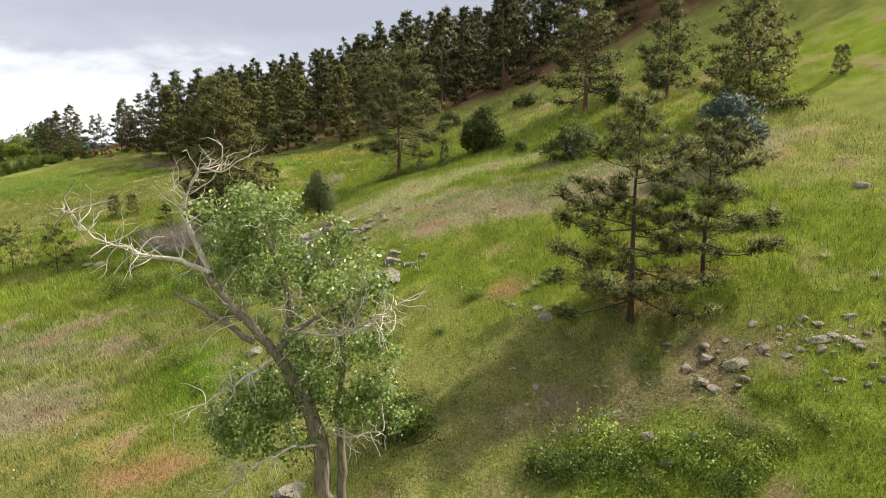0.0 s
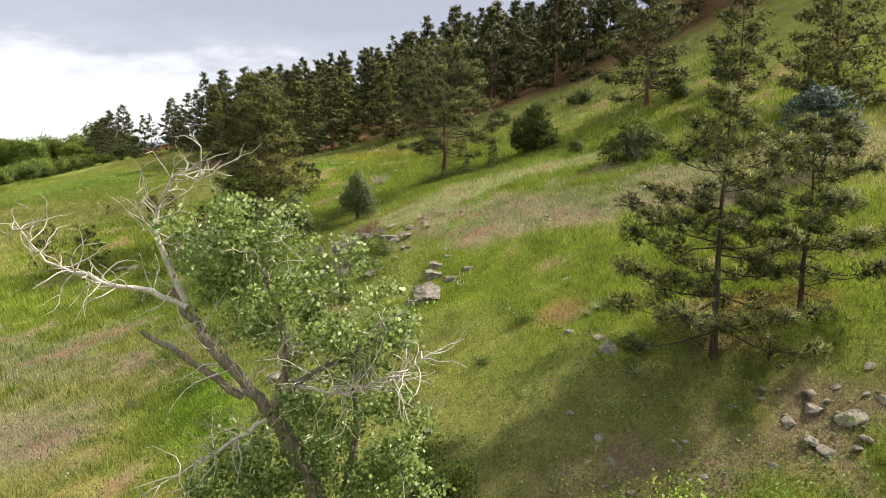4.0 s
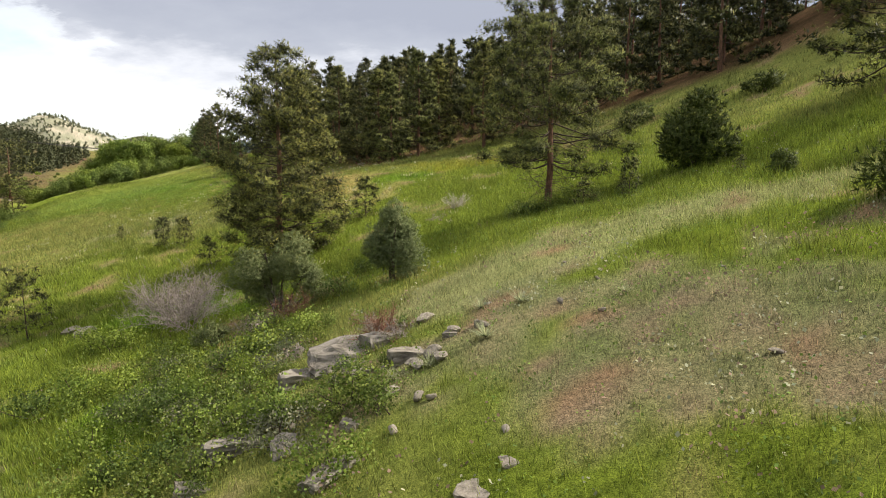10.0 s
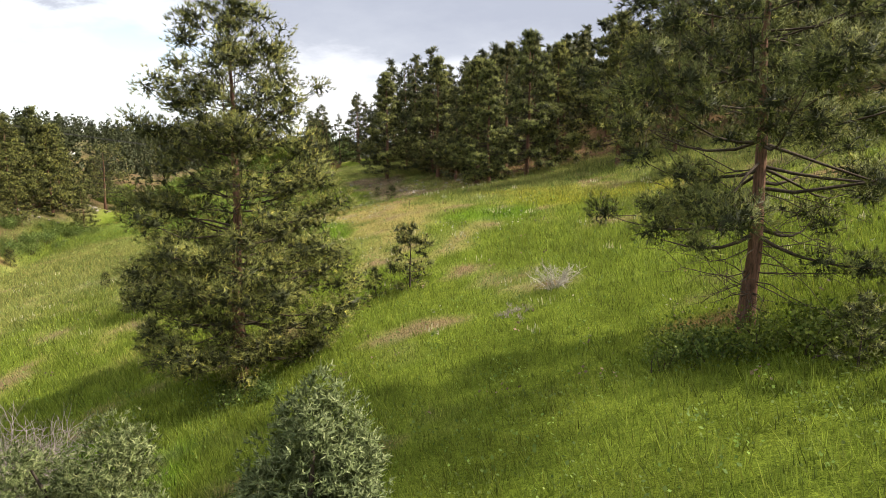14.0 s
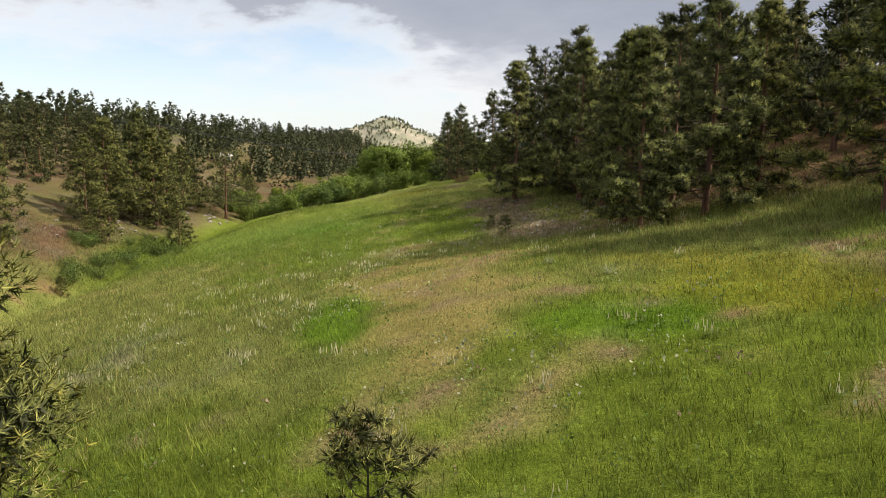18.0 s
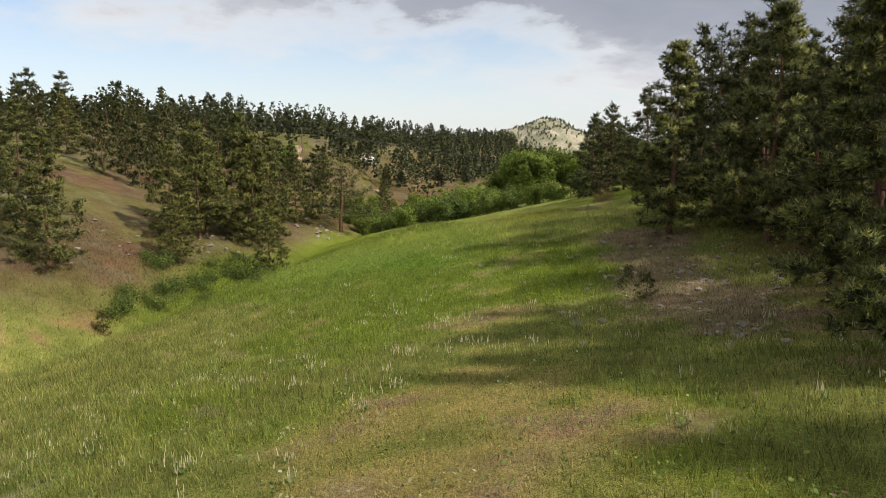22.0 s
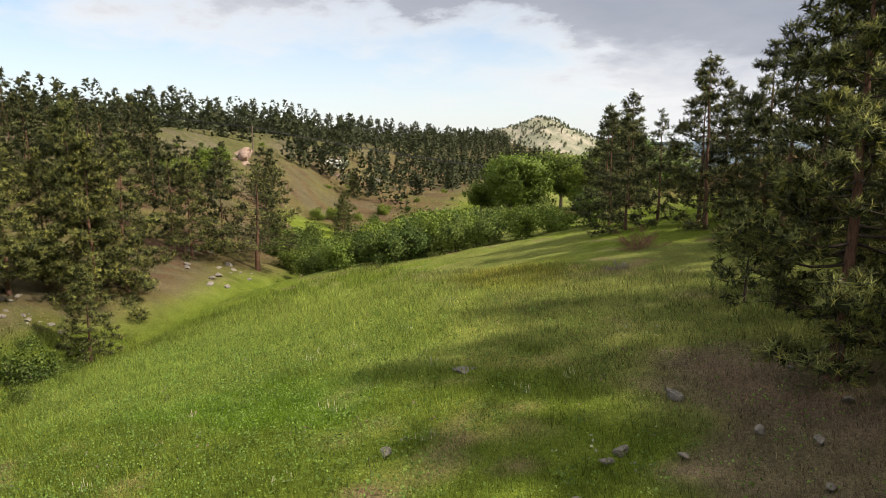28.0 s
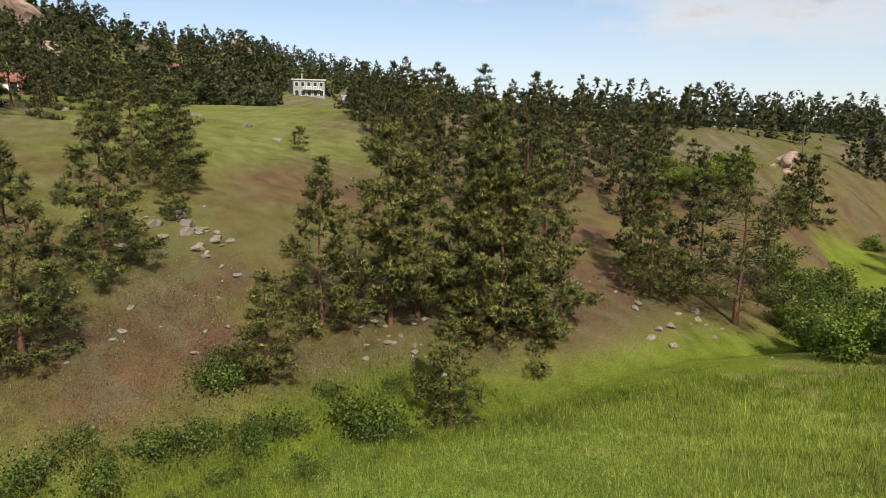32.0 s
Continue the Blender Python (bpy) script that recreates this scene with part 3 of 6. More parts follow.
def leaves(rng, centres, size, spread, count, flat=0.0):
    """Loose rhombic leaves, count round each centre."""
    n = len(centres) * count
    c = np.repeat(centres, count, 0) + rng.normal(size=(n, 3)) * spread
    d = unit(rng.normal(size=(n, 3)) + [0, 0, -0.4])
    up = rng.normal(size=(n, 3)) + [0, 0, flat]
    side = unit(np.cross(d, up))
    ln = size * rng.uniform(0.6, 1.25, (n, 1))
    v = np.stack([c, c + d * ln * 0.5 + side * ln * 0.42, c + d * ln, c + d * ln * 0.5 - side * ln * 0.42], 1)
    f = np.arange(n * 4).reshape(-1, 4)
    return v.reshape(-1, 3), f


def faced_leaves(v, out):
    """Four-cornered leaves turned so that their fronts look along out, one way each."""
    q = v.reshape(-1, 4, 3)
    back = (np.cross(q[:, 1] - q[:, 0], q[:, 3] - q[:, 0]) * out).sum(1) < 0
    q[back] = q[back][:, [0, 3, 2, 1]]
    return q.reshape(-1, 3), np.repeat(unit(out), 4, 0)


def curve(p0, way, length, steps, rng, wob=0.15, lift=0.0):
    """A wandering line of points."""
    pts, d = [np.array(p0, float)], unit(np.array(way, float))
    for _ in range(steps):
        d = unit(d + rng.normal(size=3) * wob + [0, 0, lift])
        pts.append(pts[-1] + d * length / steps)
    return np.array(pts)


# ---- trees ----
def pine(seed, h, width, base, limbs, amount, tuft, blades, mat=None, bark=None, lean=0.0, dead=6, gap=0.25, top=0.55, thick=0.021, fine=True, wide=0.11, pads=1.5, pad=1.0, core=0.45):
    """Meshes of a pine: trunk with its limbs, and crown. base: where the crown begins (share of h); width: its greatest reach;
    gap: how uneven the limbs are; amount: tufts of needles, gathered in flat pads along the limbs (pads a metre)."""
    rng = np.random.default_rng(seed)
    zs = np.linspace(0, h, 12)
    bend = np.cumsum(rng.normal(size=(12, 2)) * h * 0.004, 0)
    axis = np.c_[bend[:, 0] + lean * zs, bend[:, 1], zs]
    axis[0, 2] = -0.5
    tr = Tubes(9 if fine else 5)
    rad = h * thick * (1 - zs / h * 0.93)
    rad[0] *= 1.35
    tr.add(axis if fine else axis[::2], rad if fine else rad[::2])
    lb = Tubes(4 if fine else 3)
    cen, size, way = [], [], []

    def at(z):
        return np.array([np.interp(z, zs, axis[:, 0]), np.interp(z, zs, axis[:, 1]), z])

    tiers = -(-limbs // 5)
    reach = 1 + 0.45 * gap * rng.normal(size=tiers)
    for k in range(limbs):
        tier = k // 5
        u = float(np.clip((tier + 0.5 + 0.3 * rng.normal()) / tiers, 0.005, 0.995))
        z = h * (base + (0.985 - base) * u)
        shape = min(1.0, 0.74 + 1.6 * u) * (1 - u) ** top * 1.08 + 0.07
        ln = width * shape * reach[tier] * rng.uniform(1 - gap, 1 + gap * 0.45)
        az = (k % 5) * 1.257 + tier * 0.9 + rng.normal() * 0.3
        rise = -0.14 + 0.5 * u + rng.normal() * 0.08
        pts = curve(at(z), (math.cos(az), math.sin(az), rise), ln, 6, rng, 0.10, 0.05)
        pts[1:, 2] -= ln * 0.10 * np.sin(np.linspace(0.4, 2.6, 6)) * (1 - u)
        if fine or k % 3 == 0:
            lb.add(pts if fine else pts[::2], np.linspace(max(0.012, h * 0.0045 * (1.15 - u)), 0.006, 7 if fine else 4))
        d = unit(pts[-1] - pts[0])
        side = np.array([-d[1], d[0], 0.0])
        n = max(3, int(ln * pads + rng.uniform(0, 1)))
        for j in range(n):
            t = 1.0 if j == 0 else rng.uniform(0.36, 0.98)
            p = np.array([np.interp(t * 6, np.arange(7), pts[:, c]) for c in range(3)])
            off = side * (0.0 if j == 0 else (1, -1)[j % 2] * rng.uniform(0.4, 1.2) * (0.20 + 0.30 * ln * (1.15 - t)))
            q = p + off + d * rng.uniform(0, 0.18) + [0, 0, rng.uniform(0.0, 0.12) * (1 + u)]
            if fine and j:
                lb.add(np.array([p - d * 0.2 * ln * t, (p + q) / 2 + [0, 0, -0.03], q]), [0.011, 0.008, 0.004])
            cen.append(q)
            size.append(pad * (0.32 + 0.085 * ln) * rng.uniform(0.7, 1.25))
            way.append(d)
    for k in range(10):
        cen.append(at(h * (0.9 + 0.1 * k / 9)) + rng.normal(size=3) * 0.08)
        size.append(pad * 0.26 * (1.3 - 0.06 * k))
        way.append(np.array([0, 0, 1.0]))
    for k in range(dead):
        z = h * rng.uniform(base * 0.35, base + 0.15)
        az = rng.uniform(0, 6.28)
        pts = curve(at(z), (math.cos(az), math.sin(az), -0.05), width * rng.uniform(0.25, 0.75), 5, rng, 0.22)
        lb.add(pts, np.linspace(0.018, 0.004, 6))
        if fine:
            for j in (2, 3, 4):
                lb.add(curve(pts[j], pts[j] - at(z) + rng.normal(size=3) * 0.6, width * 0.2, 3, rng, 0.3), [0.008, 0.006, 0.004, 0.002])
    cen, size, way = np.array(cen), np.array(size), np.array(way)
    pick = rng.choice(len(cen), amount, p=size**2 / (size**2).sum())
    d = unit(rng.normal(size=(amount, 3)) + [0, 0, 0.45])
    r = size[pick][:, None] * rng.uniform(0.55, 1.03, (amount, 1))
    spot = cen[pick] + d * r * [1, 1, 0.65] + way[pick] * 0.05
    # some needles sit deeper in, on the inner twigs
    inner = rng.random(amount) < 0.05
    axis_x, axis_y = np.interp(spot[:, 2], zs, axis[:, 0]), np.interp(spot[:, 2], zs, axis[:, 1])
    pull = np.where(inner, rng.uniform(0.3, 0.8, amount), 1.0)
    spot[:, 0], spot[:, 1] = axis_x + (spot[:, 0] - axis_x) * pull, axis_y + (spot[:, 1] - axis_y) * pull
    v, f = needles(rng, spot, unit(d * 0.8 + way[pick] * 0.45 + [0, 0, 0.35]), tuft, blades, wide, 0.8)
    tone = np.clip(1 + 0.20 * rng.normal(size=len(cen)), 0.6, 1.5)[pick] * rng.uniform(0.75, 1.3, amount)
    tone = tone[:, None] * np.where(rng.random((amount, 1)) < 0.2, [[1.25, 1.15, 0.9]], [[1.0, 1.0, 1.0]])
    # darker needles fill the inside of the pads, crown shade put into their colour
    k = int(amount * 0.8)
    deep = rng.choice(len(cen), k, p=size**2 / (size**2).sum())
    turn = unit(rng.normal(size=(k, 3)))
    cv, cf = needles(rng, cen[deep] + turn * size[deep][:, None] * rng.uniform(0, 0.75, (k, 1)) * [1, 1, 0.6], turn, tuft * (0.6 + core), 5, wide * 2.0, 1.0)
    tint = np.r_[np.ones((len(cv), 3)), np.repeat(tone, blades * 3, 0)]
    radial = unit(np.c_[spot[:, 0] - axis_x, spot[:, 1] - axis_y, 0 * axis_x])
    v, lie = faced(v, np.repeat(d * [0.8, 0.8, 1.0] + radial * 0.45 + [0, 0, 0.25], blades, 0) + 0.25 * rng.normal(size=(amount * blades, 3)))
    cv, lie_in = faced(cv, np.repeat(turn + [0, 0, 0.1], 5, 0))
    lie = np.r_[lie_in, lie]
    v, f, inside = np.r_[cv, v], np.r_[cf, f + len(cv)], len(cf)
    v1, f1, v2, f2 = np.concatenate(tr.v), np.concatenate(tr.f), np.concatenate(lb.v), np.concatenate(lb.f)
    which = np.r_[np.zeros(len(f1)), np.ones(len(f2))]
    wood = mesh("trunk", np.r_[v1, v2], np.r_[f1, f2 + len(v1)], (bark or M_BARK, M_BARK_DARK), True, which=which)
    return wood, mesh("crown", v, f, (mat or M_NEEDLE, M_NEEDLE_SHADED), tint=tint, which=np.arange(len(f)) < inside, normals=lie)


def plant_tree(name, parts, m, label, category="tree", group="", names=("trunk", "crown")):
    ob = thing(name, m, label, category, group)
    for n, me in zip(names, parts):
        child(n, me, ob)
    return ob


def again(ob, m):
    """One more of a thing, at the pose and scale m."""
    twin = copy_thing(ob, m)
    twin.matrix_basis = m
    return twin


def at_ground(x, y, turn=0.0, scale=1.0, sink=0.05):
    m = pose(x, y, gz(x, y) - sink, 0, 0, turn)
    return m @ Matrix.Diagonal((*([scale] * 3 if isinstance(scale, (int, float)) else scale), 1))

# ---- ground ----
def axis_steps(lo, hi, step, far, grow=1.09):
    mid = np.arange(lo, hi + step / 2, step)
    out, d, left, right = step, step, [], []
    x = lo
    while x > -far:
        d *= grow
        x -= d
        left.append(x)
    d, x = step, hi
    while x < far:
        d *= grow
        x += d
        right.append(x)
    return np.array(left[::-1] + mid.tolist() + right)


def build_ground():
    xs, ys = axis_steps(-125, 36, 0.8, 4200), axis_steps(4, 140, 0.8, 4200)
    gx, gy = np.meshgrid(xs, ys)
    x, y = gx.ravel(), gy.ravel()
    z = ground_z(x, y)
    near = ease(400, 150, np.hypot(x + 50, y - 70))
    z += near * (0.10 * vnoise(x, y, 3.5, 8) + 0.05 * vnoise(x, y, 1.4, 9))
    z += ease(60, 200, np.hypot(x + 50, y - 70)) * ease(900, 500, np.hypot(x + 50, y - 70)) * 1.2 * vnoise(x, y, 28, 5)
    nx = len(xs)
    i, j = np.meshgrid(np.arange(len(ys) - 1), np.arange(nx - 1), indexing="ij")
    f = np.stack([i * nx + j, i * nx + j + 1, (i + 1) * nx + j + 1, (i + 1) * nx + j], -1).reshape(-1, 4)
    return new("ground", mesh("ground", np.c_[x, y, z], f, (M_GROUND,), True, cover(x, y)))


tagged(build_ground(), "grassy hillside and valley with dry and lush patches", "ground", kind="structure")

# ---- single pines ----
PINE_A = pine(11, 12.5, 3.7, 0.03, 130, 17000, 0.17, 13, wide=0.11, gap=0.24, top=0.36, pads=1.35, pad=1.12, core=0.5)
PINE_B = pine(12, 10.8, 4.6, 0.22, 65, 12500, 0.16, 14, wide=0.10, gap=0.36, top=0.28, dead=44, pads=0.95, pad=1.0, core=0.42)
YOUNG_1 = pine(13, 8.7, 2.9, 0.10, 50, 4600, 0.18, 14, wide=0.11, bark=M_BARK_DARK, gap=0.36, top=0.7, dead=18, thick=0.015, pad=0.85, core=0.34)
YOUNG_2 = pine(14, 6.5, 2.7, 0.22, 40, 3700, 0.17, 14, wide=0.11, bark=M_BARK_DARK, gap=0.32, top=0.6, dead=16, thick=0.016, pad=0.85, core=0.34)
PINE_C = pine(15, 11.2, 4.6, 0.14, 65, 3400, 0.27, 12, gap=0.34, top=0.45, dead=8, pads=1.7, pad=1.2, wide=0.14)
PINE_D = pine(16, 8.2, 2.7, 0.16, 50, 1500, 0.26, 12, gap=0.3, pads=1.7, pad=1.15, wide=0.14)
PINE_E = pine(17, 8.2, 4.2, 0.03, 60, 2600, 0.27, 12, gap=0.3, top=0.6, pads=1.7, pad=1.15, wide=0.14)
plant_tree("ponderosa_pine", PINE_A, at_ground(-22.9, 62.3, 40), "tall full-crowned ponderosa pine above grey junipers", "pine tree")
plant_tree("ponderosa_pine", PINE_B, at_ground(-6.4, 62.8, 10, (0.9, 0.9, 1.0)), "open-crowned ponderosa pine with reddish bark over low shrubs", "pine tree")
plant_tree("young_pine", YOUNG_1, at_ground(6.2, 25.7, 80), "slender young ponderosa pine with bare lower twigs", "pine tree")
plant_tree("young_pine", YOUNG_2, at_ground(9.7, 27.9, 0), "young ponderosa pine with thin dark trunk in rusty litter", "pine tree")
plant_tree("ponderosa_pine", PINE_C, at_ground(11.9, 71, 0), "broad ponderosa pine with low spreading limb on the slope", "pine tree")
plant_tree("ponderosa_pine", PINE_D, at_ground(18.2, 64.6, 0), "small narrow ponderosa pine on the grassy slope", "pine tree")
plant_tree("ponderosa_pine", PINE_E, at_ground(21.8, 54.9, 0), "bushy ponderosa pine with crown down to the grass", "pine tree")

# ---- pine wood on the eastern hill ----
SHAPES = ((13, 3.2, 0.10, 58, 0.8, 900), (12, 3.4, 0.06, 58, 0.7, 950), (11, 2.8, 0.14, 50, 0.75, 760), (10, 3.1, 0.03, 52, 0.75, 850), (14, 3.3, 0.16, 56, 0.7, 880))
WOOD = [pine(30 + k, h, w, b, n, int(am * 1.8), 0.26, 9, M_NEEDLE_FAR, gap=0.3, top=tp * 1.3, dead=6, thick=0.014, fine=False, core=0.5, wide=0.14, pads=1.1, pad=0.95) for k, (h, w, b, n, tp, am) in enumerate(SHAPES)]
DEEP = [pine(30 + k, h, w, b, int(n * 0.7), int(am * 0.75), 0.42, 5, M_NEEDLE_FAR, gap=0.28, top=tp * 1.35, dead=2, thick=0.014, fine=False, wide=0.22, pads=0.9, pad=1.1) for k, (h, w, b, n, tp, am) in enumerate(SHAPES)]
NEAR = [pine(40, 13, 3.1, 0.08, 85, 4600, 0.25, 13, gap=0.3, top=0.85, dead=14, thick=0.016, wide=0.12, pads=1.1, pad=1.0), pine(41, 12, 3.2, 0.14, 75, 4300, 0.25, 13, gap=0.3, top=0.75, dead=20, thick=0.017, wide=0.12, pads=1.1, pad=1.0)]
EDGE = [(-50.3, 114.2, 12.6), (-42.8, 113.3, 13.3), (-27.3, 93.6, 9.6), (-25.8, 97.4, 11.5), (-31.2, 99.4, 11), (-17.2, 93, 10.5), (-24.6, 101.4, 10.5),
        (-47, 119.3, 14.3), (-66.5, 131.6, 10.6), (-73.2, 132.2, 8), (-65.9, 136.9, 11), (-69, 137, 9.5), (-62.5, 133, 11.5),
        # pines of 14 m round (-57, 130) are heightened to lengthen the meadow's shade
        (-13.8, 95.2, 9.5), (-39, 110.5, 10), (-58, 128, 14),
        (-70, 140, 9), (-66, 143, 10), (-61, 138.5, 11), (-57, 133, 14), (-54, 127, 14.5), (-69, 134.5, 9.5), (-75, 138, 8.5), (-72, 146, 9), (-64, 148, 11), (-58, 143, 12), (-52, 134, 12),
        (-79, 137, 9), (-85, 143, 10.5), (-92, 151, 11.5), (-102, 164, 12), (-110, 174, 13), (-119, 186, 13), (-128, 196, 13), (-97, 160, 12), (-88, 150, 12), (-106, 172, 13),
        # added pines, mostly hidden, that throw the wood's shadow onto the meadow
        (-45.5, 117.2, 12), (-40.5, 115.8, 13), (-36.5, 108.5, 12), (-35, 112, 13), (-33.5, 104.5, 12), (-38, 118, 13), (-30, 103, 12), (-49, 124, 12.5), (-51.8, 121.6, 13.5)]
HEIGHTS = (13, 12, 11, 10, 14)


def place_wood():
    rng = np.random.default_rng(5)
    spots = [(x, y, h) for x, y, h in EDGE]
    tries = rng.uniform((-95, 72), (75, 215), (4200, 2))
    ok = forest(tries[:, 0], tries[:, 1]) > 0.6
    for x, y in tries[ok]:
        if len(spots) >= 230:
            break
        s = (x + 95) * 0.753 + (y - 108) * 0.66
        if s > 125 or (x < -70 and y > 150):
            continue
        d = min((x - a) ** 2 + (y - b) ** 2 for a, b, _ in spots)
        if d > (3.6 if y < 130 else 4.6) ** 2:
            spots.append((x, y, rng.uniform(10, 15.5)))
    first = {}
    for k, (x, y, h) in enumerate(spots):
        v = int(rng.integers(5))
        front = (x + 95) * 0.753 + (y - 108) * 0.66 < 50 and y < 135
        kind, v5, tall = (WOOD, v, HEIGHTS[v]) if front or k < len(EDGE) else (DEEP, v + 5, HEIGHTS[v])
        if k < 7:
            v = k % 2
            kind, v5, tall = NEAR, v + 10, (13, 12)[v]
        m = at_ground(x, y, rng.uniform(0, 360), (h / tall * rng.uniform(0.9, 1.12), h / tall * rng.uniform(0.9, 1.12), h / tall), 0.2)
        if v5 not in first:
            first[v5] = plant_tree("forest_pine", kind[v], m, "dark green ponderosa pine in the hillside wood", "pine tree", "pine wood")
        else:
            again(first[v5], m)


place_wood()

# ---- pines of the western slope ----
WEST = [(-82.0, 80.0, 10.7), (-89.8, 79.1, 10.6), (-108, 72, 7), (-98.3, 78.2, 4.3), (-91.5, 91.5, 10.1), (-94.4, 94.8, 12.4), (-96.5, 96, 10.4), (-96.7, 101.5, 12), (-98.1, 100.6, 13.9),
        (-98.4, 104, 12.3), (-86, 90.7, 6.1), (-87.5, 99.8, 6.6), (-109.8, 111.8, 9.6), (-102.9, 98.9, 9.5), (-103, 75.5, 9), (-106.5, 69.5, 8.5), (-153.6, 150, 7), (-148.5, 147, 6.5), (-181, 166, 7.3), (-138.6, 87.3, 9)]
WSHAPES = ((12, 3.3, 0.05, 62, 0.6, 1500), (10, 3.1, 0.03, 56, 0.6, 1350), (11, 3.3, 0.12, 54, 0.5, 1400))
WESTERN = [pine(50 + k, h, w, b, int(n * 1.5), int(am * 3.0), 0.22, 10, gap=0.28, top=tp * 1.6, dead=10, thick=0.015, fine=False, core=0.48, wide=0.12, pads=1.1, pad=0.95) for k, (h, w, b, n, tp, am) in enumerate(WSHAPES)]
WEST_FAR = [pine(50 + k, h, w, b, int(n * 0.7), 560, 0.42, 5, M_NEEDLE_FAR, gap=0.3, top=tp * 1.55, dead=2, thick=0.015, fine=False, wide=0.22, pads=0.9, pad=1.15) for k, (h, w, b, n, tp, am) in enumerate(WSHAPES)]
PINE_RED = pine(60, 11, 4.4, 0.2, 56, 1800, 0.29, 12, gap=0.3, top=0.38, dead=12, thick=0.024)
plant_tree("ponderosa_pine", PINE_RED, at_ground(-108.7, 118, 0, 0.95), "ponderosa pine with orange-red trunk beside the creek thicket", "pine tree")


def place_west():
    rng = np.random.default_rng(9)
    spots = list(WEST)
    tries = rng.uniform((-172, 40), (-112, 175), (5000, 2))
    for x, y in tries:
        if len(spots) >= 160:
            break
        s = (x + 95) * 0.753 + (y - 108) * 0.66
        a = -(x + 95) * 0.66 + (y - 108) * 0.753
        flat = 28 * float(ease(25, 80, a))
        if s > -flat - 5:
            continue
        wood = float(vnoise(x, y, 30, 12)) + 0.75 * float(ease(-35, -70, s + flat)) + 0.35
        for c in ((-150, 50, 52, 15, 0.5, 2.2), (-140, 66, 22, 12, -0.4, 1.6), (-168, 60, 24, 7, 0.39, 4), (-176, 137, 20, 9, -0.6, 1.8), (-116, 104, 6, 22, 0.7, 1.6), (-118, 84, 12, 8, 0, 1.0), (-165, 128, 14, 8, -0.7, 0.8)):
            wood -= c[5] * float(blob(x, y, *c[:5]))
        if wood < rng.uniform(0.0, 0.5):
            continue
        if min((x - p) ** 2 + (y - q) ** 2 for p, q, _ in spots) > 4.6**2:
            spots.append((x, y, rng.uniform(5.5, 10.5)))
    first = {}
    tall = (12, 10, 11)
    for n, (x, y, h) in enumerate(spots):
        v = int(rng.integers(3))
        k = h / tall[v]
        kind, w = (WESTERN, v) if n < len(WEST) else (WEST_FAR, v + 3)
        m = at_ground(x, y, rng.uniform(0, 360), (k * rng.uniform(0.82, 1.05), k * rng.uniform(0.82, 1.05), k), 0.2)
        if w not in first:
            first[w] = plant_tree("ponderosa_pine", kind[v], m, "ponderosa pine on the dry western slope", "pine tree", "western pines")
        else:
            again(first[w], m)


place_west()


def far_woods():
    """Pines of the western hill and ridge, past counting."""
    rng = np.random.default_rng(21)
    n = 42000
    x, y = rng.uniform(-520, -165, n), rng.uniform(-200, 420, n)
    s = (x + 95) * 0.753 + (y - 108) * 0.66
    a = -(x + 95) * 0.66 + (y - 108) * 0.753
    w = -s - 28 * ease(25, 80, a)
    wood = vnoise(x, y, 34, 13) * 0.5 + 0.35 + 0.9 * ease(70, 120, w) + 0.7 * ease(60, 100, a)
    for c in ((-168, 22, 34, 22, 0.5, 2.0), (-150, 50, 50, 14, 0.5, 2.0), (-215, 41, 50, 8, 0.39, 4), (-150, 66, 36, 14, -0.3, 1.8), (-256, 25, 48, 6, 0.39, 4), (-290, 18, 12, 14, 0.39, 3), (-224, 92, 14, 5, 0.2, 2), (-184, 138, 20, 9, -0.6, 2.6), (-200, 174, 8, 5, 0.5, 1.8), (-200, 85, 16, 5, 0.2, 1.0), (-178, 158, 12, 7, 0.6, 1.6)):
        wood = wood - c[5] * blob(x, y, *c[:5])
    keep = ((w > 10) | ((a > 75) & (w > -18))) & (w < 310) & (wood > rng.uniform(0.1, 0.5, n))
    gap = np.where(w < 130, 0.9, np.where(a < 70, 1.9, np.where(a < 110, 0.9, 0.4)))
    keep &= rng.random(n) < 0.17 * gap
    x, y, w = x[keep], y[keep], w[keep]
    z = ground_z(x, y)
    vs, fs, ns, k = [], [], [], 0
    for p, q, c, d0 in zip(x, y, z, w):
        h = 3.8 + 7.6 * rng.random() ** 1.3
        near = d0 < 70
        m = 58 if near else 27
        u = rng.uniform(0.04, 1, m) ** 0.9
        r = h * 0.32 * np.minimum(1, 0.6 + 2 * u) * (1 - u) ** 0.8 + 0.12
        az = rng.uniform(0, 6.28, m)
        d = np.c_[np.cos(az), np.sin(az), 0.35 + 0 * az]
        cen = np.c_[p + d[:, 0] * r * 0.7, q + d[:, 1] * r * 0.7, c + u * h]
        v, f = needles(rng, cen, d, 0.78 if near else 1.15, 5, 0.5, 0.8)
        v, lie = faced(v, np.repeat(d + [0, 0, 0.35], 5, 0))
        ns.append(lie)
        vs.append(v)
        fs.append(f + k)
        k += len(v)
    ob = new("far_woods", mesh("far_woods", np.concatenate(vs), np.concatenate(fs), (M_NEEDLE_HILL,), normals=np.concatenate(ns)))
    tagged(ob, "dark pine woods on the far western hill", "trees", kind="stuff")


far_woods()

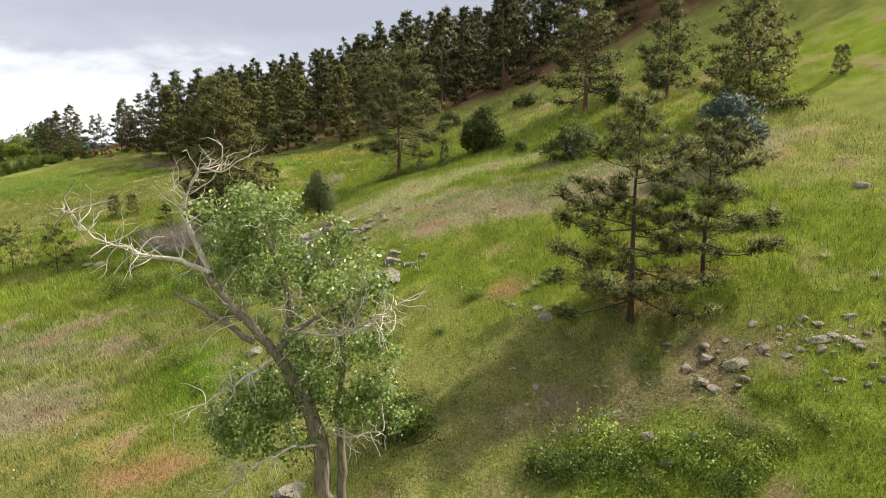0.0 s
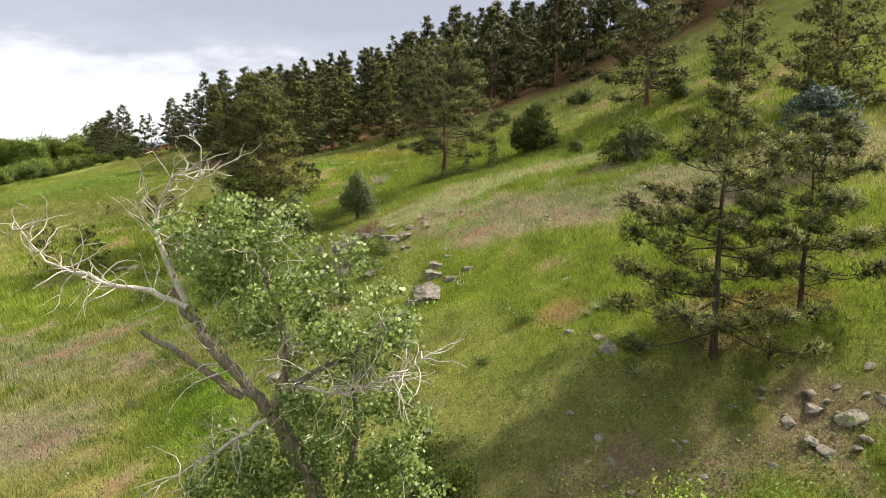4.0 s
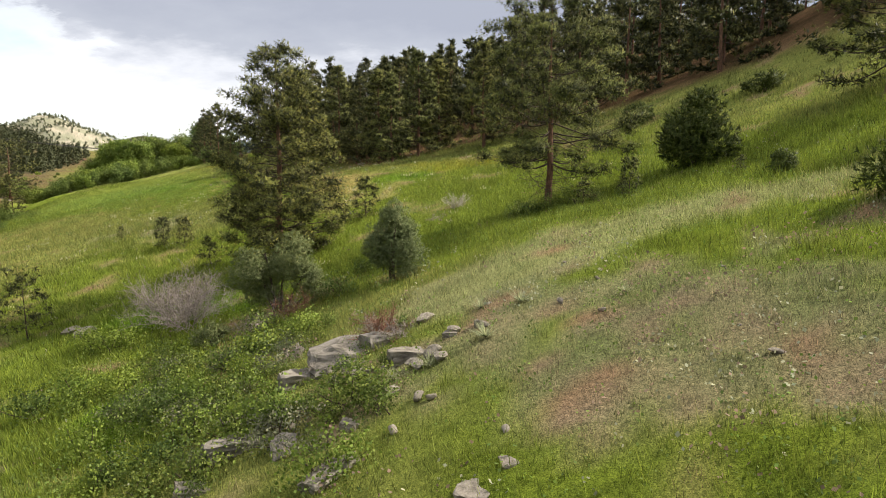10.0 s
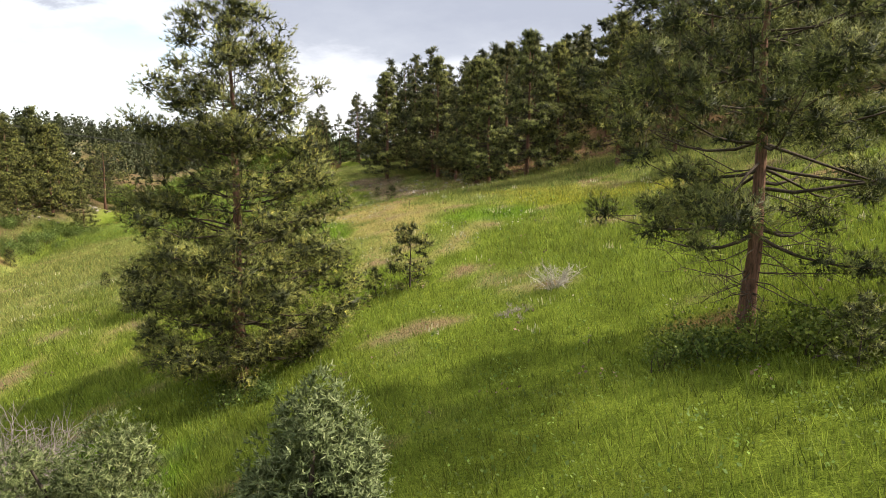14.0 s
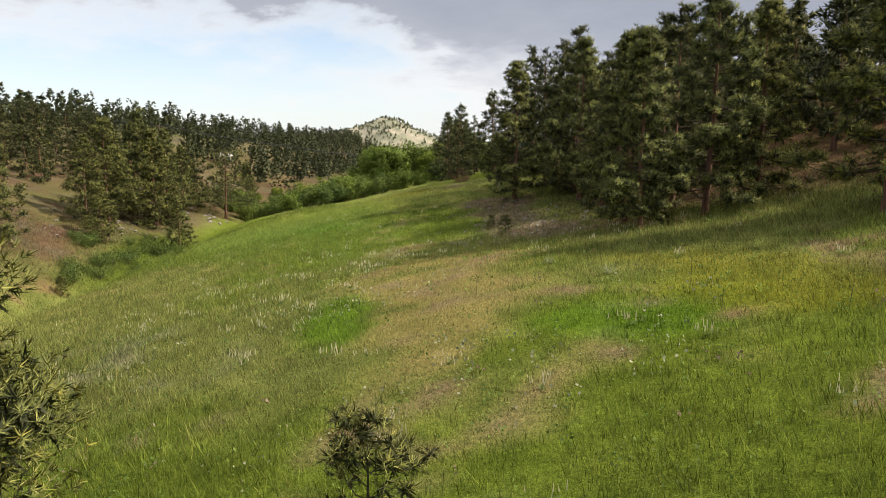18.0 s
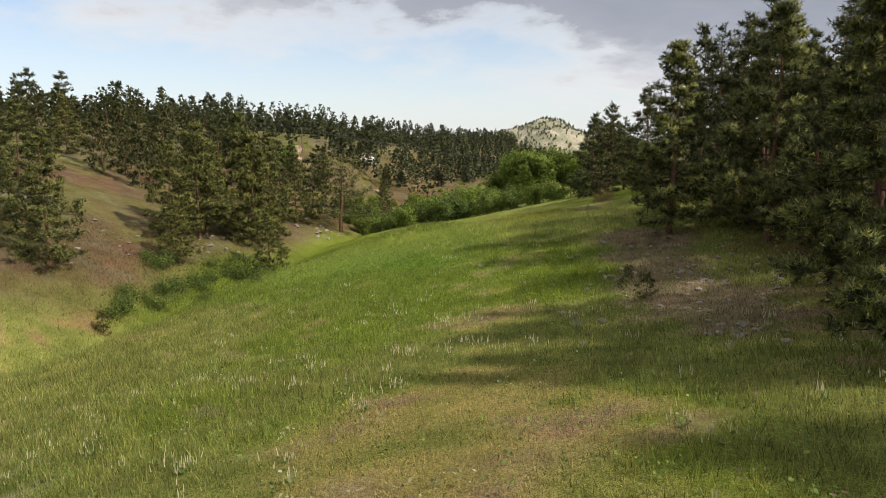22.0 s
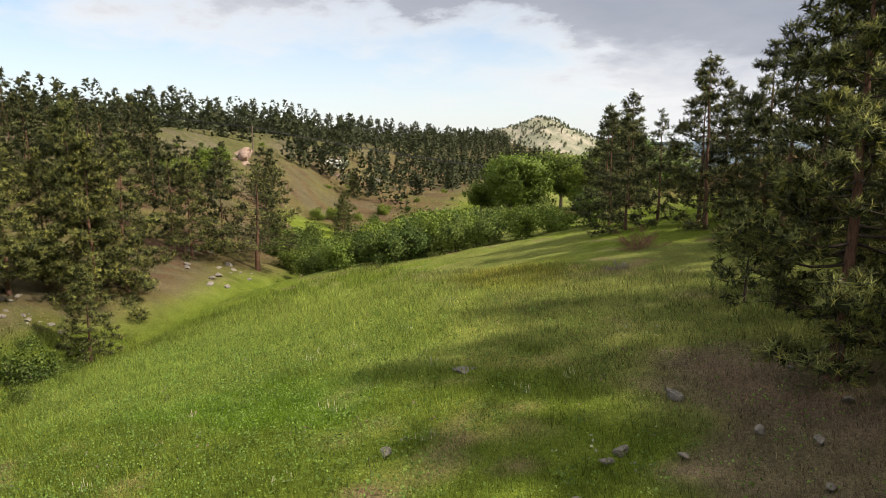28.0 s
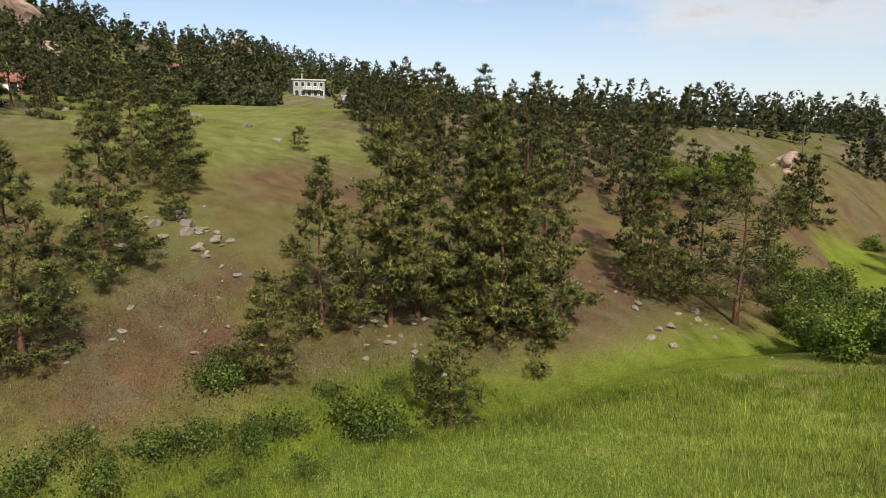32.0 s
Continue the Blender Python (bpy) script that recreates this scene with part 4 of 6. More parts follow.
# ---- cottonwood by the gully ----
def build_cottonwood():
    rng = np.random.default_rng(3)
    tree = thing("cottonwood", pose(-3.6, 15.8, 17.2) @ Matrix.Scale(0.835, 4), "half-dead cottonwood with bleached bare limbs and fresh green leaves", "tree")
    live, bare = Tubes(9), Tubes(4)

    def limb(tb, pts, r0, r1, steps=14):
        pts = np.array(pts, float)
        t = np.linspace(0, len(pts) - 1, steps)
        line = np.stack([np.interp(t, np.arange(len(pts)), pts[:, c]) for c in range(3)], 1)
        line[1:-1] = (line[:-2] + line[1:-1] * 2 + line[2:]) / 4
        line[1:] += rng.normal(size=(steps - 1, 3)) * 0.03
        one = Tubes(9 if tb is live else 6)
        one.add(line, np.linspace(r0, r1, steps))
        if tb is live:
            child("limb" if r0 < 0.2 else "trunk", one.mesh("limb", M_COTTON_BARK), tree)
        else:
            child("dead_limb", one.mesh("dead_limb", M_DEADWOOD), tree, "bleached bare limb")
        return line

    stem = limb(live, [(0.1, 0, -3.6), (0, 0, -0.6), (-0.05, 0, 1.2), (-0.35, 0.05, 2.6), (-0.9, 0, 3.6), (-1.25, 0, 4.2)], 0.29, 0.17, 20)
    limb(live, [(0.35, 0.25, -3.6), (0.45, 0.3, -0.6), (0.55, 0.3, 1.2), (0.4, 0.35, 2.4), (0.7, 0.4, 4.0), (0.4, 0.5, 6.0)], 0.18, 0.06, 20)
    arm = limb(live, [(-1.25, 0, 4.2), (-1.7, -0.1, 4.8), (-2.4, -0.1, 5.5), (-2.9, 0, 6.2), (-3.5, 0.1, 7.0)], 0.15, 0.09)
    stub = limb(live, [(-1.9, 0, 4.55), (-2.5, -0.1, 5.0), (-3.2, -0.2, 5.5), (-4.1, -0.3, 6.1)], 0.10, 0.05)
    mid = limb(live, [(-1.2, 0, 4.2), (-0.8, 0.1, 5.4), (-1.1, 0.2, 6.8), (-1.6, 0.2, 8.0)], 0.12, 0.05)
    east = limb(live, [(-1.2, 0, 4.2), (-0.6, -0.2, 5.0), (0.4, -0.3, 5.6), (1.5, -0.3, 6.3)], 0.09, 0.03)
    tall = limb(bare, [(-3.2, 0.1, 6.7), (-3.7, 0.1, 7.8), (-3.8, 0.1, 8.7), (-3.2, 0.0, 9.7), (-2.6, 0, 9.5)], 0.09, 0.015)
    reach = limb(bare, [(-3.1, 0.0, 6.6), (-4.0, 0.0, 7.0), (-5.3, 0.0, 7.2), (-6.3, 0, 7.5), (-7.1, 0.1, 8.3)], 0.085, 0.012)
    low = limb(bare, [(-1.2, 0, 4.1), (-2.0, -0.4, 3.7), (-2.7, -0.6, 3.2), (-3.6, -0.8, 2.7)], 0.06, 0.012)
    fan = limb(bare, [(-0.6, -0.2, 5.0), (0.5, -0.6, 4.9), (1.6, -0.9, 5.4), (2.4, -1.0, 5.9)], 0.05, 0.01)
    low2 = limb(bare, [(0.1, 0, 1.4), (-0.8, -0.6, 1.6), (-1.7, -1.0, 1.2), (-2.6, -1.2, 0.4)], 0.05, 0.01)
    low3 = limb(bare, [(0.3, 0.2, 1.6), (1.0, -0.5, 1.9), (1.9, -0.8, 2.2)], 0.04, 0.01)
    for src, n, ln in ((tall, 30, 1.5), (reach, 40, 1.2), (low, 24, 1.2), (fan, 56, 1.3), (arm, 20, 1.5), (low2, 24, 1.2), (low3, 20, 1.0), (mid, 36, 1.6), (east, 36, 1.5), (stem, 16, 1.3), (stub, 6, 0.8)):
        for _ in range(n):
            k = rng.integers(len(src) // 4, len(src))
            d = unit(rng.normal(size=3) + [0, 0, 0.2] + 0.8 * unit(src[-1] - src[0]))
            line = curve(src[k], d, ln * rng.uniform(0.4, 1.2), 6, rng, 0.34, rng.choice([-0.12, 0.12]))
            bare.add(line, np.linspace(0.020, 0.006, 7))
            if rng.random() < 0.6:
                bare.add(curve(line[3], d + rng.normal(size=3) * 0.8, ln * 0.45, 4, rng, 0.35), np.linspace(0.009, 0.004, 5))
    tagged(child("dead_branchwork", bare.mesh("dead_branchwork", M_DEADWOOD), tree), "bleached bare twigs", kind="stuff")
    cen = []
    for c, r, n in (((-2.3, 0.2, 8.2), (1.5, 1.4, 1.3), 220), ((-0.8, 0.3, 7.6), (1.7, 1.6, 1.2), 260), ((0.6, 0.2, 6.4), (1.3, 1.5, 1.2), 200), ((-1.9, 0.3, 6.6), (1.2, 1.3, 1.1), 120),
                    ((0.2, 0.3, 4.6), (1.5, 1.4, 1.2), 190), ((-1.5, 0.4, 3.0), (1.5, 1.3, 0.9), 200), ((0.7, 0.2, 3.1), (1.5, 1.3, 0.9), 200), ((-2.5, 0.2, 2.0), (1.2, 1.1, 0.9), 150), ((-1.2, 0.3, 1.6), (1.4, 1.2, 0.9), 120), ((1.6, 0.2, 2.6), (1.0, 1.0, 0.8), 90),
                    ((1.7, 0.1, 4.2), (0.7, 0.9, 0.7), 60), ((1.6, -0.2, 6.4), (0.6, 0.6, 0.5), 40)):
        cen.append(np.array(c) + unit(rng.normal(size=(n, 3))) * rng.uniform(0.25, 1.0, (n, 1)) ** 0.6 * r)
    cen = np.concatenate(cen)
    cen = cen[rng.integers(len(cen), size=330)]
    off = unit(rng.normal(size=(2640, 3))) * rng.uniform(0.15, 0.42, (2640, 1))
    cen = np.repeat(cen, 8, 0) + off
    v, f = leaves(rng, cen, 0.112, 0.10, 9)
    v, lie = faced_leaves(v, np.repeat(unit(off) + [0, 0, 0.3], 9, 0) + 0.6 * rng.normal(size=(len(f), 3)))
    child("crown", mesh("crown", v, f, (M_COTTON,), normals=lie), tree)


build_cottonwood()


# ---- junipers, shrubs ----
def juniper(seed, lumps, amount, tuft, mat, bark=None, blades=8, trunks=3):
    """An evergreen shrub of rounded lumps (centre, radii)."""
    rng = np.random.default_rng(seed)
    # each lump carries smaller ones
    for c, r in list(lumps):
        for d in unit(rng.normal(size=(9, 3)) + [0, 0, 0.25]):
            lumps = lumps + [(tuple(np.array(c) + d * np.array(r) * 0.72), tuple(np.array(r) * rng.uniform(0.3, 0.5)))]
    w = np.array([r[0] * r[1] + r[0] * r[2] for _, r in lumps])
    cen, way = [], []
    for (c, r), n in zip(lumps, (amount * w / w.sum()).astype(int)):
        d = unit(rng.normal(size=(n, 3)))
        bump = 1 + 0.22 * np.sin(d[:, 0] * 5 + seed) * np.sin(d[:, 1] * 6 + 1) + 0.16 * np.sin(d[:, 2] * 9 + d[:, 0] * 4)
        rad = rng.uniform(0.6, 1.0, n) ** 0.45 * bump
        cen.append(np.array(c) + d * rad[:, None] * r)
        way.append(d + [0, 0, 0.5])
    cen, way = np.concatenate(cen), unit(np.concatenate(way))
    up = cen[:, 2] > 0.03
    v, f = needles(rng, cen[up], way[up], tuft, blades, 0.26, 1.1)
    v, lie = faced(v, np.repeat(way[up], blades, 0) + 0.3 * rng.normal(size=(len(f), 3)))
    tb = Tubes(5)
    for k in range(trunks):
        c, r = lumps[k % len(lumps)]
        tb.add(curve((rng.normal() * 0.1, rng.normal() * 0.1, -0.3), np.array(c) * [0.6, 0.6, 1] + rng.normal(size=3) * 0.3, float(c[2]) * 1.1 + 0.4, 6, rng, 0.12), np.linspace(0.09, 0.02, 7))
    return tb.mesh("trunk", bark or M_BARK_DARK), mesh("crown", v, f, (mat,), normals=lie)


plant_tree("juniper", juniper(1, [((0, 0, 1.7), (1.85, 1.7, 1.75)), ((0.2, 0, 2.9), (1.2, 1.2, 1.3)), ((-0.7, 0.2, 1.0), (1.2, 1.2, 1.0)), ((0.8, -0.2, 1.1), (1.2, 1.1, 1.1))], 1900, 0.28, M_JUNIPER_DARK),
           at_ground(1.3, 65.1), "round dark green juniper bush on the grassy slope", "juniper")
plant_tree("juniper", juniper(2, [((0, 0, 2.6), (1.9, 1.6, 1.5)), ((0.9, 0, 2.0), (1.2, 1.1, 0.9)), ((-0.4, 0, 1.2), (1.0, 0.9, 0.9)), ((-0.3, 0, 3.6), (1.0, 1.0, 0.7))], 1500, 0.28, M_SPRUCE),
           at_ground(15.9, 42.5), "blue-green juniper tree behind young pines", "juniper")
plant_tree("juniper", juniper(3, [((0, 0, 1.5), (0.95, 0.9, 1.1)), ((0.1, 0.1, 2.4), (0.55, 0.55, 0.7)), ((0.7, -0.2, 0.9), (0.75, 0.7, 0.7)), ((-0.5, 0.1, 1.3), (0.6, 0.6, 0.7)), ((0.45, 0.2, 1.9), (0.5, 0.5, 0.6))], 5200, 0.105, M_JUNIPER, blades=8),
           at_ground(-11.8, 52.9, 0, 1.15), "grey-green rounded juniper at the edge of the bank", "juniper")
plant_tree("juniper", juniper(4, [((-0.9, -0.2, 1.8), (0.95, 0.9, 0.85)), ((-0.5, 0, 1.1), (0.7, 0.7, 0.7)), ((0.7, 0.3, 2.4), (0.8, 0.8, 0.9)), ((1.2, 0.1, 1.7), (0.7, 0.7, 0.6)), ((0.3, 0.1, 2.0), (0.6, 0.6, 0.5)), ((1.5, 0.5, 1.2), (0.6, 0.6, 0.7))], 6200, 0.105, M_JUNIPER, blades=8, trunks=6),
           at_ground(-17.3, 52.3, 0, 1.15), "sprawling grey-green juniper with dead lower branches", "juniper")
plant_tree("juniper", juniper(5, [((0, 0, 0.5), (0.8, 0.6, 0.6)), ((0.4, 0, 0.8), (0.5, 0.5, 0.4))], 520, 0.14, M_JUNIPER), at_ground(-19.3, 49.9), "small grey-green juniper seedling bush", "juniper")
plant_tree("juniper", juniper(6, [((-0.5, 0, 0.8), (1.5, 1.2, 1.0)), ((0.9, 0, 1.0), (1.0, 1.0, 1.1)), ((0.1, 0.1, 2.0), (0.8, 0.8, 1.2))], 1000, 0.24, M_JUNIPER_DARK),
           at_ground(7.4, 50.1), "dark juniper bush with dead grey top", "juniper")
for jx, jy, js, seed in ((18.6, 68.8, 1.0, 7), (14.5, 69.3, 0.8, 8), (4.5, 58.6, 0.55, 9), (-2.3, 86.2, 1.0, 10), (6.8, 83, 0.9, 11)):
    plant_tree("juniper", juniper(seed, [((-0.4, 0, 0.7), (1.2, 1.0, 0.9)), ((0.7, 0, 0.8), (0.9, 0.9, 0.9))], 420, 0.3, M_JUNIPER_DARK), at_ground(jx, jy, 30 * seed, js), "low dark juniper bush in the grass", "juniper", "low junipers")


def twiggy(seed, h, w, n, mat, droop=0.0):
    """A dead shrub: a thicket of bare forking twigs."""
    rng = np.random.default_rng(seed)
    tb = Tubes(3)
    for _ in range(n):
        d = unit(np.r_[rng.normal(size=2) * w / h, 0.9 - droop])
        line = curve((rng.normal() * 0.15 * w, rng.normal() * 0.15 * w, 0.0), d, h * rng.uniform(0.6, 1.15), 7, rng, 0.17, -0.03 - 0.1 * droop)
        tb.add(line, np.linspace(0.022, 0.005, 8))
        for k in (2, 3, 4, 5, 6):
            for _ in range(3):
                sub = curve(line[k], d + rng.normal(size=3) * 0.75, h * 0.34, 4, rng, 0.25)
                tb.add(sub, np.linspace(0.010, 0.004, 5))
                tb.add(curve(sub[2], d + rng.normal(size=3), h * 0.18, 2, rng, 0.3), [0.006, 0.004, 0.003])
    return tb.mesh("dead_shrub", mat)


def stand(name, me, m, label, category, group=""):
    ob = new(name, me)
    ob.matrix_basis = m
    return tagged(ob, label, category, group)


stand("dead_shrub", twiggy(1, 3.3, 2.0, 48, M_TWIG), at_ground(-24.4, 54.5), "bare grey dead shrub beside the junipers", "shrub")
stand("dead_shrub", twiggy(9, 2.4, 1.6, 22, M_TWIG), at_ground(-22.6, 53.2), "bare grey dead shrub beside the junipers", "shrub")
stand("dead_shrub", twiggy(2, 1.8, 1.9, 30, M_TWIG, 0.5), at_ground(-17.0, 51.4), "tangled dead juniper branches on the ground", "shrub")
stand("dead_shrub", twiggy(3, 1.5, 1.5, 26, M_REDTWIG, 0.4), at_ground(-15.9, 51.9), "rust-coloured dead juniper branches", "shrub")
stand("dead_shrub", twiggy(4, 1.1, 0.7, 14, M_DEADWOOD), at_ground(-13.4, 69.2), "bleached grey stump of a dead bush in grass", "shrub")
stand("dead_shrub", twiggy(5, 0.6, 1.0, 14, M_TWIG, 0.3), at_ground(-14.0, 66.5), "low grey dead brush in the grass", "shrub")
stand("dead_shrub", twiggy(6, 2.6, 0.9, 18, M_TWIG), at_ground(7.6, 50.4), "grey dead juniper top", "shrub")
stand("dead_shrub", twiggy(7, 1.1, 1.2, 20, M_REDTWIG, 0.2), at_ground(-8.9, 45.2), "dead brush and grey branches over the outcrop", "shrub")
for dx, dy, dh, seed in ((-9.4, 45.7, 0.9, 21), (-8.3, 44.6, 0.7, 22), (-10.3, 43.7, 0.6, 23), (-12.6, 45.6, 0.7, 24), (-9.0, 42.4, 0.5, 25)):
    stand("dead_shrub", twiggy(seed, dh, 0.9, 14, M_TWIG, 0.2), at_ground(dx, dy), "low tangle of grey dead brush against the outcrop", "shrub")
stand("dead_shrub", twiggy(8, 1.6, 1.4, 24, M_REDTWIG, 0.1), at_ground(-66.7, 126.0), "reddish bare brush below the pine wood", "shrub")
stand("dead_shrub", twiggy(10, 0.7, 1.3, 16, M_TWIG, 0.3), at_ground(-64.5, 121.5), "low dry brush in the meadow", "shrub")


def shrub(seed, r, h, amount, size, mat, name="shrub"):
    """A leafy shrub: stems and loose leaves in uneven lumps."""
    rng = np.random.default_rng(seed)
    tb = Tubes(4)
    tips = []
    for _ in range(9):
        line = curve((rng.normal() * r * 0.2, rng.normal() * r * 0.2, -0.1), np.r_[rng.normal(size=2) * r / h * 0.9, 1.0], h * rng.uniform(0.6, 1.05), 5, rng, 0.15)
        tb.add(line, np.linspace(0.025, 0.006, 6))
        tips += [line[-1], line[-2], line[3]]
    tips = np.array(tips)
    c = tips[rng.integers(len(tips), size=amount // 5)] + rng.normal(size=(amount // 5, 3)) * [r * 0.28, r * 0.28, h * 0.16]
    c[:, 2] = np.abs(c[:, 2]) + 0.05
    v, f = leaves(rng, c, size, size * 1.3, 5, 0.6)
    out = np.repeat(unit((c - [0, 0, h * 0.35]) / [r, r, h]) + [0, 0, 0.25], 5, 0) + 0.45 * rng.normal(size=(len(f), 3))
    v, lie = faced_leaves(v, out)
    return tb.mesh("stem", M_BARK_DARK), mesh("foliage", v, f, (mat,), normals=lie)


LEAFY = [shrub(70 + k, 0.9, 1.0, 1100, 0.085, M_SHRUB) for k in range(3)]
BRIGHT = [shrub(80 + k, 0.9, 0.95, 1100, 0.085, M_WILLOW) for k in range(2)]
GREY = [shrub(85 + k, 0.9, 0.8, 1100, 0.07, M_SAGE) for k in range(2)]
first_shrub = {}


def put_shrub(kind, x, y, s, turn=0.0, label="low leafy green shrub in tall grass", group="bank shrubs"):
    key = id(kind)
    m = at_ground(x, y, turn, s)
    if key in first_shrub:
        ob = again(first_shrub[key], m)
        return tagged(ob, label, "shrub", group)
    first_shrub[key] = plant_tree("shrub", kind, m, label, "shrub", group, ("stem", "foliage"))
    return first_shrub[key]


def bank_shrubs():
    rng = np.random.default_rng(31)
    # the steep bank west of the outcrop
    for _ in range(85):
        t = rng.uniform(0, 1)
        x, y = -8.5 - 9.5 * t + rng.normal() * 2.2, 35.5 + 12 * t + rng.normal() * 2.4
        if x < -6.5:
            kind = (LEAFY[rng.integers(3)], GREY[rng.integers(2)], BRIGHT[rng.integers(2)])[int(rng.choice(3, p=(0.5, 0.25, 0.25)))]
            put_shrub(kind, x, y, rng.uniform(0.4, 1.2), rng.uniform(0, 360), "leafy green shrub on the steep bank")
    for x, y, s in ((-24.1, 45.4, 1.3), (-23.3, 46.9, 1.2), (-22, 45, 1.0), (-18.6, 46.4, 1.2), (-26.3, 51.8, 1.4), (-28, 52.5, 1.2), (-15.3, 43.9, 1.1), (-14.1, 52.9, 1.0), (-20, 48.5, 1.2), (-15.2, 47.5, 1.2), (-25.5, 48.5, 0.9)):
        put_shrub(BRIGHT[rng.integers(2)] if rng.random() < 0.45 else LEAFY[rng.integers(3)], x, y, s, rng.uniform(0, 360), "leafy green shrub in the gully")
    for x, y, s in ((-10.0, 44.6, 0.5), (-9.2, 44.2, 0.45), (-12.3, 44.4, 0.6), (-8.6, 45.6, 0.4), (-12.6, 47.2, 0.6), (-11.9, 42.8, 0.6), (-7.9, 42.6, 0.4)):
        put_shrub(LEAFY[rng.integers(3)], x, y, s, rng.uniform(0, 360), "small leafy shrub between outcrop rocks")
    # foot of the slope where the view begins
    for x, y, s in ((3.7, 19.7, 1.15), (3.0, 18.8, 1.0), (6.5, 18.6, 0.9), (7.2, 19.2, 0.8), (2.1, 19.0, 0.8), (-2.7, 22.9, 1.0), (-2.3, 20.9, 1.2), (-1.6, 21.4, 0.8), (8.4, 19.8, 0.6), (5.1, 18.2, 0.7), (9.6, 21.2, 0.5), (4.4, 18.9, 1.0), (5.8, 19.3, 0.9), (8.0, 18.4, 0.9), (9.2, 19.2, 0.8), (10.6, 19.8, 0.7), (7.4, 17.8, 0.8), (0.4, 29.8, 0.55), (-1.2, 27.5, 0.4),
                    (-13, 29, 0.8), (-11, 26, 0.7), (-16, 33, 0.9), (-9.5, 31, 0.8), (-19, 24.5, 0.6), (-14, 37, 1.0), (-7, 26.5, 0.6)):
        put_shrub(BRIGHT[rng.integers(2)] if rng.random() < 0.4 else LEAFY[rng.integers(3)], x, y, s, rng.uniform(0, 360), "small leafy green shrub among grass and stones")
    # low dark growth round the open pine
    for x, y, s in ((-7.4, 61.6, 0.9), (-6.9, 60.9, 0.9), (-5.8, 61.2, 1.0), (-4.9, 60.8, 1.0), (-4.2, 61.5, 0.9), (-7.9, 60.6, 0.7), (-3.6, 60.3, 0.8), (-2.2, 59.4, 0.6), (-21.7, 60.6, 0.9), (-20.6, 61.0, 0.7), (-14.8, 56.5, 0.9), (-13.8, 57.3, 0.8), (-16.2, 55.5, 0.6)):
        put_shrub(LEAFY[rng.integers(3)], x, y, s, rng.uniform(0, 360), "low dark shrub beneath the pine")
    # creek below the western slope
    for x, y, s in ((-85.0, 95.9, 1.9), (-84.2, 96.8, 1.5), (-84.8, 89.0, 1.7), (-81.2, 89.5, 1.3), (-80.5, 88.0, 1.4), (-82.1, 91.5, 1.2), (-77.3, 84.5, 1.5), (-79.1, 95.9, 0.9), (-78.1, 86.9, 1.3), (-83.7, 93.0, 1.3), (-75.5, 83.2, 1.2), (-86.0, 88.0, 1.1), (-84.4, 97.8, 1.2), (-79.4, 84.8, 1.2), (-80.0, 91.5, 0.9)):
        put_shrub(LEAFY[rng.integers(3)], x, y, s, rng.uniform(0, 360), "dark green shrub along the creek")
    for x, y, s in ((-85.6, 95.4, 1.7), (-84.9, 96.2, 1.3), (-85.5, 89.4, 1.2), (-84.6, 88.6, 0.9), (-81.8, 89.2, 1.0), (-80.6, 88.0, 0.9), (-83.2, 91.4, 0.8), (-79.0, 86.4, 0.8), (-76.8, 84.5, 0.7), (-84.0, 98.6, 0.8), (-86.8, 93.8, 0.9), (-82.4, 93.6, 0.6), (-78, 90, 0.6), (-88.6, 96.5, 1.0)):
        put_shrub(LEAFY[rng.integers(3)], x, y, s, rng.uniform(0, 360), "dark green shrub along the creek")


bank_shrubs()


# ---- willow thicket and broad-leaved trees of the valley ----
def broadleaf(seed, h, w, amount, size, mat, bark=None, base=0.25):
    rng = np.random.default_rng(seed)
    tb, lb = Tubes(6), Tubes(3)
    stem = curve((0, 0, -0.3), (rng.normal() * 0.06, rng.normal() * 0.06, 1), h * 0.55, 7, rng, 0.06)
    tb.add(stem, np.linspace(h * 0.028, h * 0.012, 8))
    cen, lie = [], []
    for k in range(18):
        p = stem[rng.integers(3, 8)] if base > 0.1 else stem[rng.integers(1, 8)]
        u = rng.uniform(0, 1)
        az = k * 2.399
        d = np.array([math.cos(az), math.sin(az), 0.25 + 1.2 * u])
        line = curve(p, d, w * rng.uniform(0.6, 1.05) * (1.1 - 0.35 * u), 5, rng, 0.16)
        lb.add(line[[0, 2, 5]], np.linspace(h * 0.008, 0.015, 3))
        for q in line[2:]:
            n = max(2, amount // 72)
            d = unit(rng.normal(size=(n, 3)))
            cen.append(q + d * rng.uniform(0.4, 1.1, (n, 1)) * [w * 0.27, w * 0.27, h * 0.09])
            lie.append(d + [0, 0, 0.3])
    cen, lie = np.concatenate(cen), np.concatenate(lie)
    ok = (cen[:, 2] > h * base * rng.uniform(0.6, 1.2, len(cen))) & (cen[:, 2] < h * 1.02)
    cen, lie = cen[ok], lie[ok]
    v, f = leaves(rng, cen, size, size * 0.9, 5, 0.4)
    v, lie = faced_leaves(v, np.repeat(lie + unit(cen - [0, 0, h * 0.5]) * 0.5, 5, 0) + 0.4 * rng.normal(size=(len(f), 3)))
    return tb.mesh("trunk", bark or M_COTTON_BARK), lb.mesh("branchwork", bark or M_COTTON_BARK), mesh("crown", v, f, (mat,), normals=lie)


